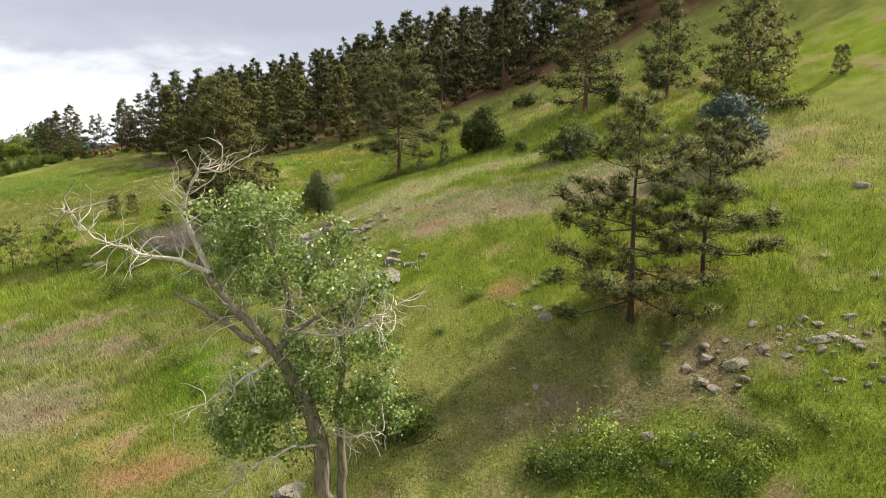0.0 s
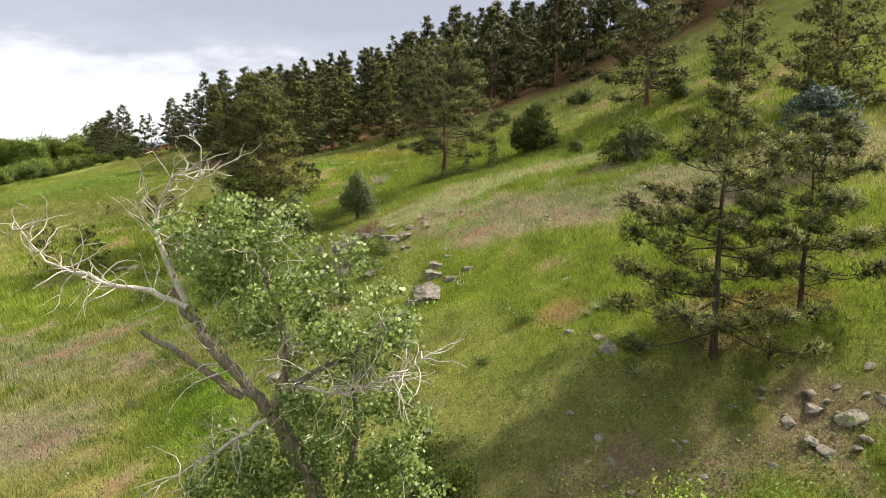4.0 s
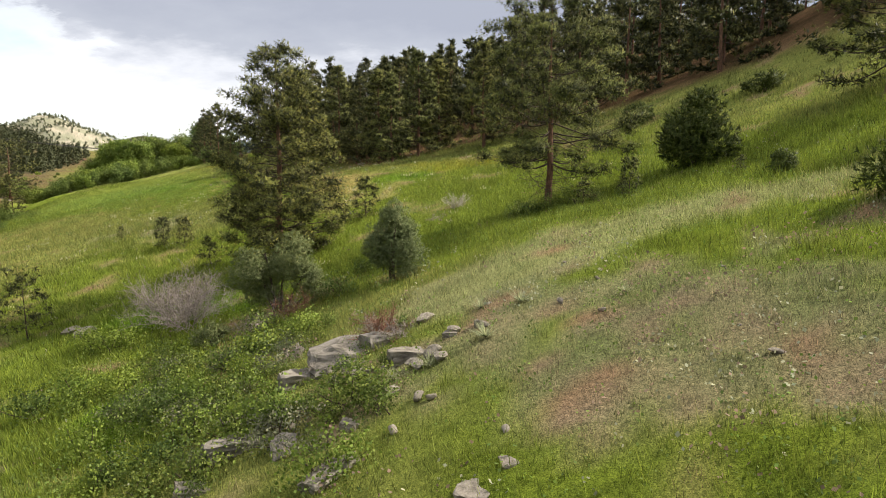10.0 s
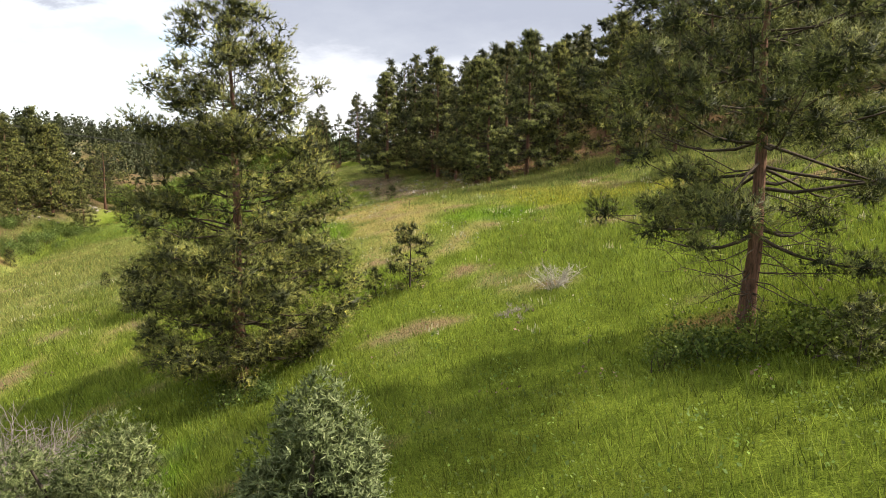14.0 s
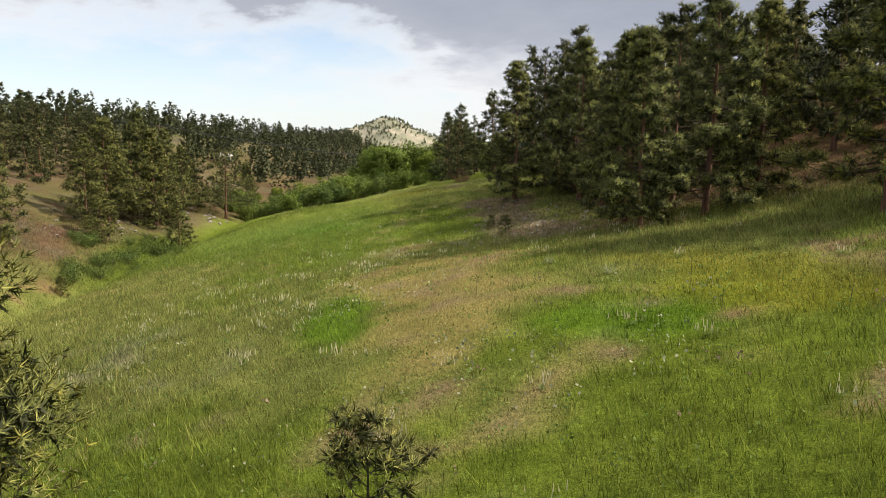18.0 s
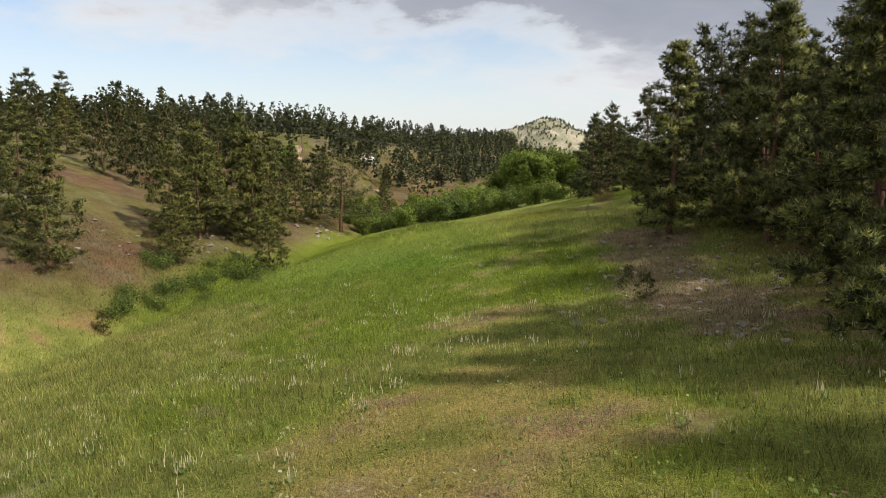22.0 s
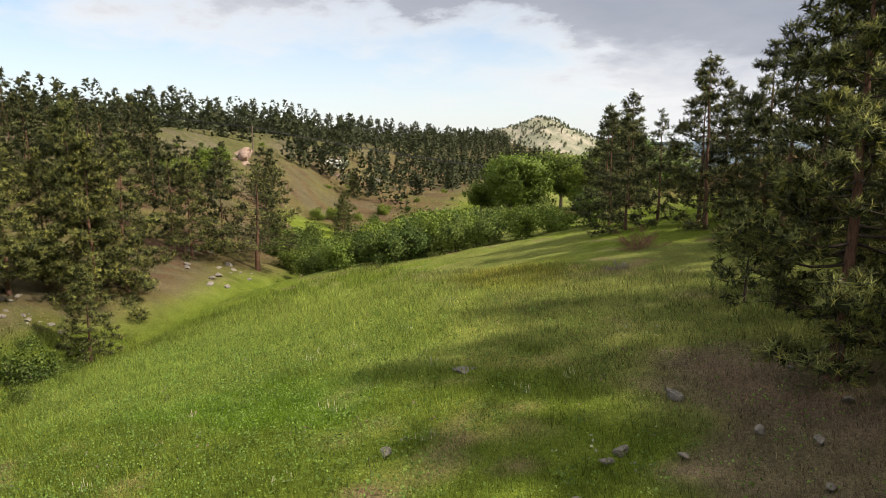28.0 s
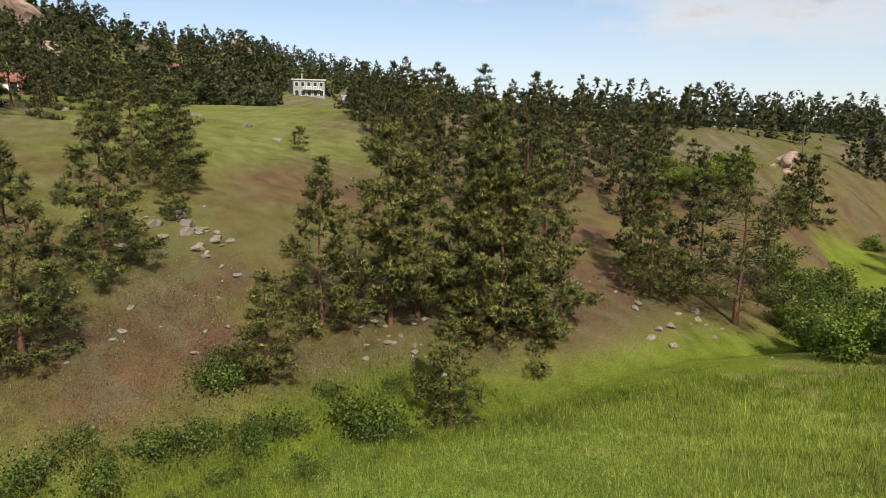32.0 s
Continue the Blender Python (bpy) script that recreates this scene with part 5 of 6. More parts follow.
BROAD = [broadleaf(90, 12.5, 5.4, 2600, 0.34, M_WILLOW, base=0.14), broadleaf(91, 13.5, 5.8, 2600, 0.35, M_SHRUB, base=0.14), broadleaf(92, 10, 4.6, 2000, 0.32, M_WILLOW, base=0.12)]
THICK = [broadleaf(95 + k, 3.4, 2.3, 640, 0.20, m, M_BARK_DARK, 0.04) for k, m in enumerate((M_WILLOW, M_WILLOW, M_SHRUB))]
first_broad = {}


def put_broad(kind, x, y, s, turn, name, label, group):
    key = id(kind[0])
    m = at_ground(x, y, turn, s, 0.25)
    if key in first_broad:
        return tagged(again(first_broad[key], m), label, "tree" if name == "cottonwood" else "shrub", group)
    first_broad[key] = plant_tree(name, kind, m, label, "tree" if name == "cottonwood" else "shrub", group, ("trunk", "branchwork", "crown"))
    tagged(first_broad[key].children[1], kind="stuff")


def valley_growth():
    rng = np.random.default_rng(41)
    for x, y, s, k in ((-133, 172, 1.2, 0), (-127, 171, 1.25, 0), (-139, 178, 1.1, 0), (-122, 180, 1.25, 1), (-113, 183, 1.3, 1), (-118, 172, 0.95, 0), (-146, 176, 0.8, 2), (-128, 190, 1.2, 1), (-140, 190, 1.0, 1), (-150, 184, 0.8, 2), (-146, 121, 0.62, 2), (-150, 124, 0.66, 0), (-154, 127, 0.6, 2), (-141, 117, 0.55, 1)):
        put_broad(BROAD[k], x + rng.normal() * 0.8, y + rng.normal() * 0.8, s, rng.uniform(0, 360), "cottonwood", "bright green leafy cottonwood in the valley bottom", "valley trees")
    spots = []
    for _ in range(900):
        t = rng.uniform(0, 1)
        x, y = -104 + 26 * t, 122 + 6 * t
        x, y = x + rng.normal() * 6 - 6, y + abs(rng.normal()) * 10 + 1.5 * rng.normal()
        s = (x + 95) * 0.753 + (y - 108) * 0.66
        a = -(x + 95) * 0.66 + (y - 108) * 0.753
        if x > -79 or (x > -98 and gz(x, y) > 17.6) or y < 120.5 or (x < -126 and y < 140):
            continue
        if all((x - p) ** 2 + (y - q) ** 2 > 4.6 for p, q in spots):
            spots.append((x, y))
        if len(spots) >= 85:
            break
    for x, y in spots:
        k = 0 if blob(x, y, -97, 132, 9, 6) > rng.uniform(0.25, 0.75) else int(rng.integers(1, 3))
        put_broad(THICK[k], x, y, rng.uniform(0.65, 1.0) + 0.5 * float(blob(x, y, -99, 131, 9, 7)), rng.uniform(0, 360), "willow_shrub", "dense leafy willow shrub of the creek thicket", "creek thicket")
    for _ in range(40):
        x, y = rng.uniform(-165, -120), rng.uniform(135, 170)
        if blob(x, y, -150, 143, 12, 6) > 0.3:
            continue
        put_broad(THICK[int(rng.integers(3))], x, y, rng.uniform(0.5, 0.9), rng.uniform(0, 360), "willow_shrub", "leafy shrub on the valley floor", "creek thicket")

    # behind the crest of the meadow
    for x, y in ((-94, 120), (-92, 123), (-90.5, 126), (-88.5, 128.5), (-87, 131), (-85, 133), (-83.5, 135.5), (-82, 138), (-96, 124), (-93, 128), (-90, 132), (-88, 136), (-98, 128), (-95, 132)):
        put_broad(THICK[int(rng.integers(0, 3))], x, y, rng.uniform(0.75, 1.05), rng.uniform(0, 360), "willow_shrub", "dense leafy willow shrub of the creek thicket", "creek thicket")
    # scattered shrubs of the far slope
    for _ in range(34):
        x, y = rng.uniform(-215, -160), rng.uniform(122, 196)
        put_broad(THICK[int(rng.integers(1, 3))], x, y, rng.uniform(0.22, 0.5), rng.uniform(0, 360), "willow_shrub", "low dull green shrub on the far slope", "far slope shrubs")


valley_growth()


# ---- saplings ----
SAPLING = [pine(200 + k, 2.2, 0.72, 0.04, 34, 480, 0.16, 8, bark=M_BARK_DARK, top=0.5, dead=2, thick=0.018, fine=False, pads=2.6, pad=0.5) for k in range(2)]
OPEN_SAPLING = pine(203, 3.7, 1.3, 0.2, 30, 520, 0.18, 9, bark=M_BARK_DARK, top=0.5, dead=4, thick=0.014, fine=False, pads=1.8, pad=0.6)


def saplings():
    first = None
    for x, y, h, v in ((-20.4, 70.1, 2.6, 0), (-36.1, 68.0, 2.0, 1), (-34.2, 67.9, 1.9, 1), (-43, 71.3, 1.0, 1), (-2.0, 59.2, 1.7, 1), (-4.2, 59.7, 1.3, 0), (-28.7, 63.3, 1.8, 0), (-21.6, 69.2, 1.2, 0), (29.4, 56.5, 2.1, 1),
                       (30.6, 66.8, 1.2, 0), (-41, 100.8, 1.3, 0), (-44.6, 103.8, 0.9, 1), (-43.6, 102.2, 0.7, 0), (-56.1, 119.2, 3.4, 0), (-73.5, 82.5, 1.6, 1), (3.0, 60.5, 0.8, 0), (-130, 74.4, 2.6, 0), (11.6, 15.6, 1.1, 0)):
        plant_tree("pine_sapling", SAPLING[v], at_ground(x, y, x * 50, h / 2.2), "little ponderosa pine sapling in the grass", "sapling", "pine saplings")
    for x, y, h in ((-38.4, 55, 3.7), (-33.5, 53.4, 3.8)):
        plant_tree("pine_sapling", OPEN_SAPLING, at_ground(x, y, x * 50, h / 3.7), "thin open young pine at the meadow edge", "sapling", "pine saplings")


saplings()


# ---- rocks ----
def rock(seed, cuts=11, level=3):
    """A unit boulder: a rough ball cut by flat faces."""
    rng = np.random.default_rng(seed)
    bm = bmesh.new()
    bmesh.ops.create_icosphere(bm, subdivisions=level, radius=1.0)
    planes = [(Vector(unit(rng.normal(size=3))), rng.uniform(0.36, 0.74)) for _ in range(cuts)]
    for v in bm.verts:
        for n, d in planes:
            over = v.co.dot(n) - d
            if over > 0:
                v.co -= n * over
        v.co += v.co.normalized() * 0.06 * noise.noise(v.co * 2.6 + Vector((seed, 0, 0))) + v.co.normalized() * 0.035 * noise.noise(v.co * 7 + Vector((0, seed, 0)))
    me = bpy.data.meshes.new("rock")
    bm.to_mesh(me)
    bm.free()
    return me


def slab(seed):
    """A unit block of bedded granite: flat split faces with worn corners."""
    rng = np.random.default_rng(seed)
    bm = bmesh.new()
    bmesh.ops.create_icosphere(bm, subdivisions=4, radius=1.25)
    planes = [(Vector(unit(np.array(a) + rng.normal(size=3) * 0.13)), q * rng.uniform(0.85, 1.15)) for a, q in (((1, 0, 0), 0.78), ((-1, 0, 0), 0.78), ((0, 1, 0), 0.74), ((0, -1, 0), 0.74), ((0, 0, 1), 0.55), ((0, 0, -1), 0.6))]
    planes += [(Vector(unit(rng.normal(size=3) + [0, 0, 0.5])), rng.uniform(0.62, 0.8)) for _ in range(6)]
    for v in bm.verts:
        for n, d in planes:
            over = v.co.dot(n) - d
            if over > 0:
                v.co -= n * over
        bed = 0.035 * math.sin(v.co.z * 22 + 3 * noise.noise(v.co * 1.5))
        v.co += v.co.normalized() * (bed + 0.07 * noise.noise(v.co * 2.2 + Vector((seed, 0, 0))) + 0.04 * noise.noise(v.co * 6 + Vector((0, seed, 0))))
    me = bpy.data.meshes.new("rock")
    bm.to_mesh(me)
    bm.free()
    me.materials.append(M_ROCK_PALE)
    return me


SLABS = [slab(s + 50) for s in range(4)]
ROCKS = [rock(s) for s in range(5)]
STONES = [rock(s + 30, 9, 2) for s in range(4)]
RED_ROCKS = [rock(s + 10) for s in range(3)]
for me in ROCKS + STONES:
    me.materials.append(M_ROCK)
for me in RED_ROCKS:
    me.materials.append(M_ROCK_RED)


def put_rock(x, y, sx, sy, sz, turn, label="grey lichened granite rock in the grass", group="grey rocks", kinds=None, lift=-0.05, tilt=0.0):
    kinds = kinds or ROCKS
    ob = new("rock", kinds[int(abs(x * 7 + y * 13)) % len(kinds)])
    ob.matrix_basis = pose(x, y, gz(x, y) + sz * lift, tilt, 0, turn) @ Matrix.Diagonal((sx, sy, sz, 1))
    return tagged(ob, label, "rock", group)


for r in ((-4.1, 34.2, 0.75, 1.5, 0.50, 5), (-4.0, 35.8, 0.5, 0.7, 0.42, 15), (-4.95, 32.1, 1.35, 0.62, 0.48, 38), (-5.75, 31.4, 0.5, 0.45, 0.4, 60), (-3.9, 36.7, 0.4, 0.55, 0.34, 0), (-3.0, 34.9, 0.45, 0.3, 0.26, 40),
          (-4.7, 33.4, 0.4, 0.35, 0.3, 80), (-2.3, 35.6, 0.3, 0.4, 0.25, 15), (-3.4, 37.4, 0.3, 0.35, 0.25, 30)):
    put_rock(*r, "flat grey ledge rock showing through the turf", "grey rocks", SLABS, -0.25)
for r in ((-10.0, 44.1, 1.45, 0.85, 0.95, 28), (-8.9, 44.5, 0.7, 0.6, 0.7, 60), (-11.2, 43.4, 0.8, 0.6, 0.6, 40), (-7.4, 42.9, 0.75, 0.4, 0.36, 25), (-8.9, 42.5, 0.4, 0.36, 0.36, 50), (-9.5, 42.5, 0.32, 0.3, 0.36, 0), (-10.7, 41.3, 0.55, 0.45, 0.42, 20),
          (-11.0, 39.9, 1.2, 0.5, 0.5, 42), (-7.4, 37.8, 0.42, 0.85, 0.4, -25), (-11.2, 38.1, 0.6, 0.45, 0.36, 30), (-6.4, 43.6, 0.3, 0.25, 0.25, 0), (-9.4, 39.2, 0.4, 0.6, 0.34, 30), (-12.4, 41.6, 0.55, 0.4, 0.36, 60), (-7.8, 39.6, 0.3, 0.25, 0.25, 0)):
    put_rock(*r, "large pale granite outcrop rock with lichen", "outcrop rocks", SLABS, -0.12)
for r in ((5.7, 19.9, 0.45, 0.4, 0.45, 20), (9.4, 22.8, 0.62, 0.42, 0.36, 10), (8.4, 23.2, 0.5, 0.4, 0.4, 60), (7.6, 22.8, 0.33, 0.26, 0.28, 0), (8.2, 21.7, 0.42, 0.3, 0.26, 40), (7.9, 22.2, 0.4, 0.3, 0.2, 70), (12.8, 23.7, 0.9, 0.4, 0.25, 10),
          (13.6, 23.4, 0.5, 0.4, 0.22, 30), (4.9, 21.2, 0.4, 0.3, 0.2, 0), (-5.4, 18.7, 0.75, 0.6, 0.6, 20), (20.8, 36.4, 0.7, 0.5, 0.4, 0), (3.3, 26.9, 0.45, 0.6, 0.35, 20), (3.0, 27.6, 0.5, 0.3, 0.25, 50), (2.0, 28.4, 0.25, 0.2, 0.18, 0),
          (-9.6, 29.0, 0.6, 0.5, 0.4, 0), (-30.3, 54.0, 1.0, 0.8, 0.6, 30), (-31.6, 54.4, 0.9, 0.7, 0.5, 80), (-60.2, 108.6, 0.75, 0.5, 0.4, 30), (-53.1, 111.0, 0.45, 0.3, 0.25, 0), (12.1, 24.6, 0.4, 0.3, 0.2, 0), (11.2, 24.0, 0.3, 0.3, 0.2, 0), (6.0, 18.9, 0.3, 0.2, 0.2, 0)):
    put_rock(*r)
for r in ((-96.6, 77.6, 1.0, 0.8, 0.8, 20), (-98.1, 79.2, 1.2, 0.8, 0.8, 50), (-97.0, 79.8, 0.8, 0.7, 0.6, 0), (-97.4, 81.7, 0.7, 0.5, 0.5, 30), (-95.6, 78.8, 0.6, 0.5, 0.4, 70), (-99.2, 78.0, 0.7, 0.6, 1.0, 0), (-142.2, 54.2, 2.4, 1.4, 1.2, 0), (-124.8, 48.0, 1.0, 0.8, 0.7, 0),
          (-139.5, 63.0, 1.8, 1.0, 0.9, 20), (-134, 70, 1.4, 0.8, 0.6, 40)):
    put_rock(*r, "pale boulder on the dry western slope", "slope boulders")
for r in ((-184.2, 141.7, 2.6, 1.8, 2.2, 20), (-187.5, 142.4, 3.2, 2.0, 2.6, 60), (-190.5, 144.6, 2.4, 1.8, 1.9, 0), (-181.5, 141.2, 1.8, 1.4, 1.2, 40), (-193, 146, 1.8, 1.5, 1.4, 80), (-183, 139.5, 1.5, 1.2, 0.8, 10)):
    put_rock(*r, "pink granite crag on the far slope", "far crag", RED_ROCKS)


def small_stones():
    """Loose stones strewn over the stony slopes."""
    rng = np.random.default_rng(61)
    kept, vs, fs, n = 0, [], [], 0
    for cx, cy, rx, ry, count, s in ((11, 23.2, 5, 1.8, 50, 0.15), (4, 21, 4, 2.5, 46, 0.12), (-42, 106, 9, 7, 120, 0.17), (-36, 100, 6, 5, 50, 0.16), (13.5, 24, 2.5, 0.8, 26, 0.22), (-97, 82, 5, 6, 26, 0.3), (-93, 95, 5, 4, 30, 0.26), (-106, 113, 6, 4, 26, 0.28), (-8, 42, 4, 4, 20, 0.2), (3, 28, 2, 2, 10, 0.12), (-1, 44, 4, 3, 12, 0.1), (-86, 84, 6, 4, 14, 0.22)):
        for _ in range(count):
            x, y = cx + rng.normal() * rx * 0.6, cy + rng.normal() * ry * 0.6
            k = s * rng.uniform(0.5, 1.6)
            size, turn = (k * rng.uniform(0.8, 1.5), k, k * rng.uniform(0.5, 0.9)), rng.uniform(0, 360)
            if k > s * 1.12 and kept < 190:
                kept += 1
                put_rock(x, y, *size, turn, "small loose stone on thin turf", "loose stones", STONES, 0.1)
                continue
            m = pose(x, y, gz(x, y) + size[2] * 0.1, 0, 0, turn) @ Matrix.Diagonal((*size, 1))
            me = STONES[n % 4 - 4]
            vs.append([m @ v.co for v in me.vertices])
            fs.append(np.array([p.vertices[:] for p in me.polygons]) + n * len(me.vertices))
            n += 1
    ob = new("scree", mesh("scree", np.concatenate(vs), np.concatenate(fs), (M_ROCK,)))
    tagged(ob, "small grey stones strewn over thin turf", "stones", kind="stuff")


small_stones()


# ---- distance ----
def far_hill(name, cx, cy, rx, ry, top, foot, seed, label, trees):
    """A far rocky hill, dotted with pines."""
    xs = np.linspace(-1.6, 1.6, 90)
    gx, gy = np.meshgrid(xs, xs)
    u, v = gx.ravel(), gy.ravel()
    r2 = u * u + v * v
    k = np.exp(-1.7 * r2) * (1 + 0.13 * vnoise(u, v, 0.25, seed) + 0.05 * vnoise(u, v, 0.08, seed + 1)) + 0.25 * np.exp(-3 * ((u - 0.7) ** 2 + v * v)) + 0.12 * np.exp(-4 * ((u + 0.9) ** 2 + v * v))
    x, y, z = cx + u * rx, cy + v * ry, foot + (top - foot) * k
    i, j = np.meshgrid(np.arange(89), np.arange(89), indexing="ij")
    f = np.stack([i * 90 + j, i * 90 + j + 1, (i + 1) * 90 + j + 1, (i + 1) * 90 + j], -1).reshape(-1, 4)
    n = vnoise(u, v, 0.12, seed + 2) + 0.6 * vnoise(u, v, 0.05, seed + 3)
    w = ease(-0.3, 0.6, n)[:, None]
    # rock and turf tones paled, with the haze of distance painted in
    tint = np.array([0.36, 0.335, 0.285]) * w + np.array([0.245, 0.25, 0.195]) * (1 - w)
    tagged(new(name, mesh(name, np.c_[x, y, z], f, (M_GROUND,), True, tint)), label, "hill", kind="structure")
    rng = np.random.default_rng(seed)
    m = trees
    p = rng.normal(size=(m, 2)) * 0.55
    px, py = cx + p[:, 0] * rx, cy + p[:, 1] * ry
    ii = np.clip(((p + 1.6) / 3.2 * 89).astype(int), 0, 89)
    pz = z.reshape(90, 90)[ii[:, 1], ii[:, 0]]
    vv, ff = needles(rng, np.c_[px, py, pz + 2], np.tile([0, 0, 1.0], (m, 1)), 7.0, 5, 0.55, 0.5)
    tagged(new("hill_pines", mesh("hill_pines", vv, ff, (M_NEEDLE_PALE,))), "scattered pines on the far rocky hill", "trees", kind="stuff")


far_hill("distant_hill", -1365, 1271, 235, 180, 55, -34, 3, "sunlit rocky hill dotted with pines beyond the valley", 900)
far_hill("distant_hill", -1130, 1330, 170, 120, 8, -34, 9, "low wooded hill on the skyline", 900)

M_POLE = barky("pole_wood", (0.10, 0.075, 0.055), (0.26, 0.20, 0.15), 6.0, (4, 4, 0.4), 0.01)
M_WIRE = plain("wire", (0.05, 0.05, 0.05), 0.5, 0.6)
M_GLASSY = plain("porcelain", (0.45, 0.42, 0.38), 0.25)


def utility_pole(x, y, top, turn):
    g = gz(x, y)
    p = thing("utility_pole", pose(x, y, g, 0, 0, turn), "weathered wooden utility pole with crossarm", "utility pole", "power line")
    h = top - g
    tb = Tubes(8)
    tb.add([(0, 0, -0.5), (0, 0, h / 2), (0, 0, h)], [0.17, 0.15, 0.12])
    child("post", tb.mesh("post", M_POLE), p)
    bm = bmesh.new()
    bmesh.ops.create_cube(bm, size=1.0, matrix=Matrix.Translation((0, 0.14, h - 0.5)) @ Matrix.Diagonal((2.4, 0.1, 0.13, 1)))
    bmesh.ops.bevel(bm, geom=bm.edges[:], offset=0.01, segments=1)
    part("crossarm", bm, M_POLE, p)
    for k in (-1.05, -0.4, 0.4, 1.05):
        bm = bmesh.new()
        bmesh.ops.create_cone(bm, cap_ends=True, segments=8, radius1=0.05, radius2=0.035, depth=0.16, matrix=Matrix.Translation((k, 0.14, h - 0.36)))
        part("insulator", bm, M_GLASSY, p)
    m = p.matrix_basis
    return [m @ Vector((k, 0.14, h - 0.28)) for k in (-1.05, -0.4, 0.4, 1.05)]


POLES = [utility_pole(-280, 40, 42, 50), utility_pole(-218, 117, 36.4, 50), utility_pole(-188.8, 145.6, 30, 45), utility_pole(-128, 182.9, 20.9, 40), utility_pole(-60, 240, 24, 40)]
for one, two in zip(POLES, POLES[1:]):
    for a, b in zip(one, two):
        t = np.linspace(0, 1, 13)[:, None]
        line = np.array(a) * (1 - t) + np.array(b) * t
        line[:, 2] -= 3.2 * t[:, 0] * (1 - t[:, 0])
        tb = Tubes(3)
        tb.add(line, np.full(13, 0.035))
        tagged(new("power_cable", tb.mesh("power_cable", M_WIRE)), "thin dark power cable strung between poles", "cable", "power line")

# ---- houses on the western hill ----
M_SIDING = plain("grey_siding", (0.27, 0.28, 0.29), 0.7, grain=3.0)
M_TRIM = plain("white_trim", (0.8, 0.8, 0.78), 0.6, spread=0.04)
M_ROOF_PALE = plain("pale_roof", (0.50, 0.50, 0.45), 0.6)
M_ROOF_GREY = plain("grey_shingle", (0.24, 0.24, 0.25), 0.8, grain=8.0)
M_ROOF_RED = plain("red_metal_roof", (0.25, 0.09, 0.075), 0.5)
M_LOG = plain("brown_log", (0.24, 0.13, 0.08), 0.8, grain=5.0)
M_PANE = plain("dark_window_glass", (0.03, 0.04, 0.05), 0.1)


def box(w, d, h, at, bevel=0.03):
    bm = bmesh.new()
    bmesh.ops.create_cube(bm, size=1.0, matrix=Matrix.Translation((at[0], at[1], at[2] + h / 2)) @ Matrix.Diagonal((w, d, h, 1)))
    if bevel:
        bmesh.ops.bevel(bm, geom=bm.edges[:], offset=bevel, segments=1)
    return bm


def gable(w, d, rise, z, over=0.5, thick=0.2):
    """A pitched roof slab, ridge along x."""
    bm = bmesh.new()
    a, b = w / 2 + over, d / 2 + over
    prof = [(-b, z - 0.1), (0, z + rise), (b, z - 0.1), (b, z - 0.1 + thick), (0, z + rise + thick), (-b, z - 0.1 + thick)]
    ends = [[bm.verts.new((x, y, q)) for y, q in prof] for x in (-a, a)]
    n = len(prof)
    for k in range(n):
        bm.faces.new((ends[0][k], ends[0][(k + 1) % n], ends[1][(k + 1) % n], ends[1][k]))
    bm.faces.new(ends[0][::-1])
    bm.faces.new(ends[1])
    bmesh.ops.recalc_face_normals(bm, faces=bm.faces)
    return bm


def window(house, x, y, z, w, h):
    win = part("window", box(w + 0.24, 0.12, h + 0.24, (x, y - 0.04, z - 0.12), 0), M_TRIM, house)
    part("pane", box(w, 0.06, h, (x, y - 0.11, z), 0), M_PANE, win)


def big_house(x, y, turn):
    ho = thing("house", pose(x, y, gz(x, y) - 0.6, 0, 0, turn), "two-storey grey house with flat pale roof and many windows", "house")
    part("wall", box(11.5, 8, 6.4, (0, 0, 0)), M_SIDING, ho)
    part("roof", box(12.5, 9, 0.4, (0, 0, 6.4)), M_ROOF_PALE, ho)
    part("balcony", box(6.5, 1.6, 0.2, (1.0, -4.8, 3.1)), M_TRIM, ho)
    for k in range(8):
        part("baluster", box(0.12, 0.12, 1.0, (-2.1 + 0.88 * k, -5.5, 3.3), 0), M_TRIM, ho)
    for k in range(5):
        window(ho, -4.4 + 2.2 * k, -4.0, 4.3, 1.2, 1.4)
    for k in range(5):
        window(ho, -4.4 + 2.2 * k, -4.0, 1.0, 1.3, 1.8)
    part("chimney", box(0.5, 0.5, 2.6, (-1.5, 1.5, 6.6)), M_ROOF_GREY, ho)


def small_house(name, x, y, turn, w, d, h, rise, wall, roof, label):
    ho = thing(name, pose(x, y, gz(x, y) - 0.6, 0, 0, turn), label, "house")
    part("wall", box(w, d, h, (0, 0, 0)), wall, ho)
    part("roof", gable(w, d, rise, h), roof, ho)
    for k in (-1, 1):
        window(ho, k * w * 0.25, -d / 2, h * 0.45, 1.2, 1.2)
    part("door", box(1.0, 0.12, 2.1, (0, -d / 2 - 0.04, 0.5), 0), M_TRIM, ho)


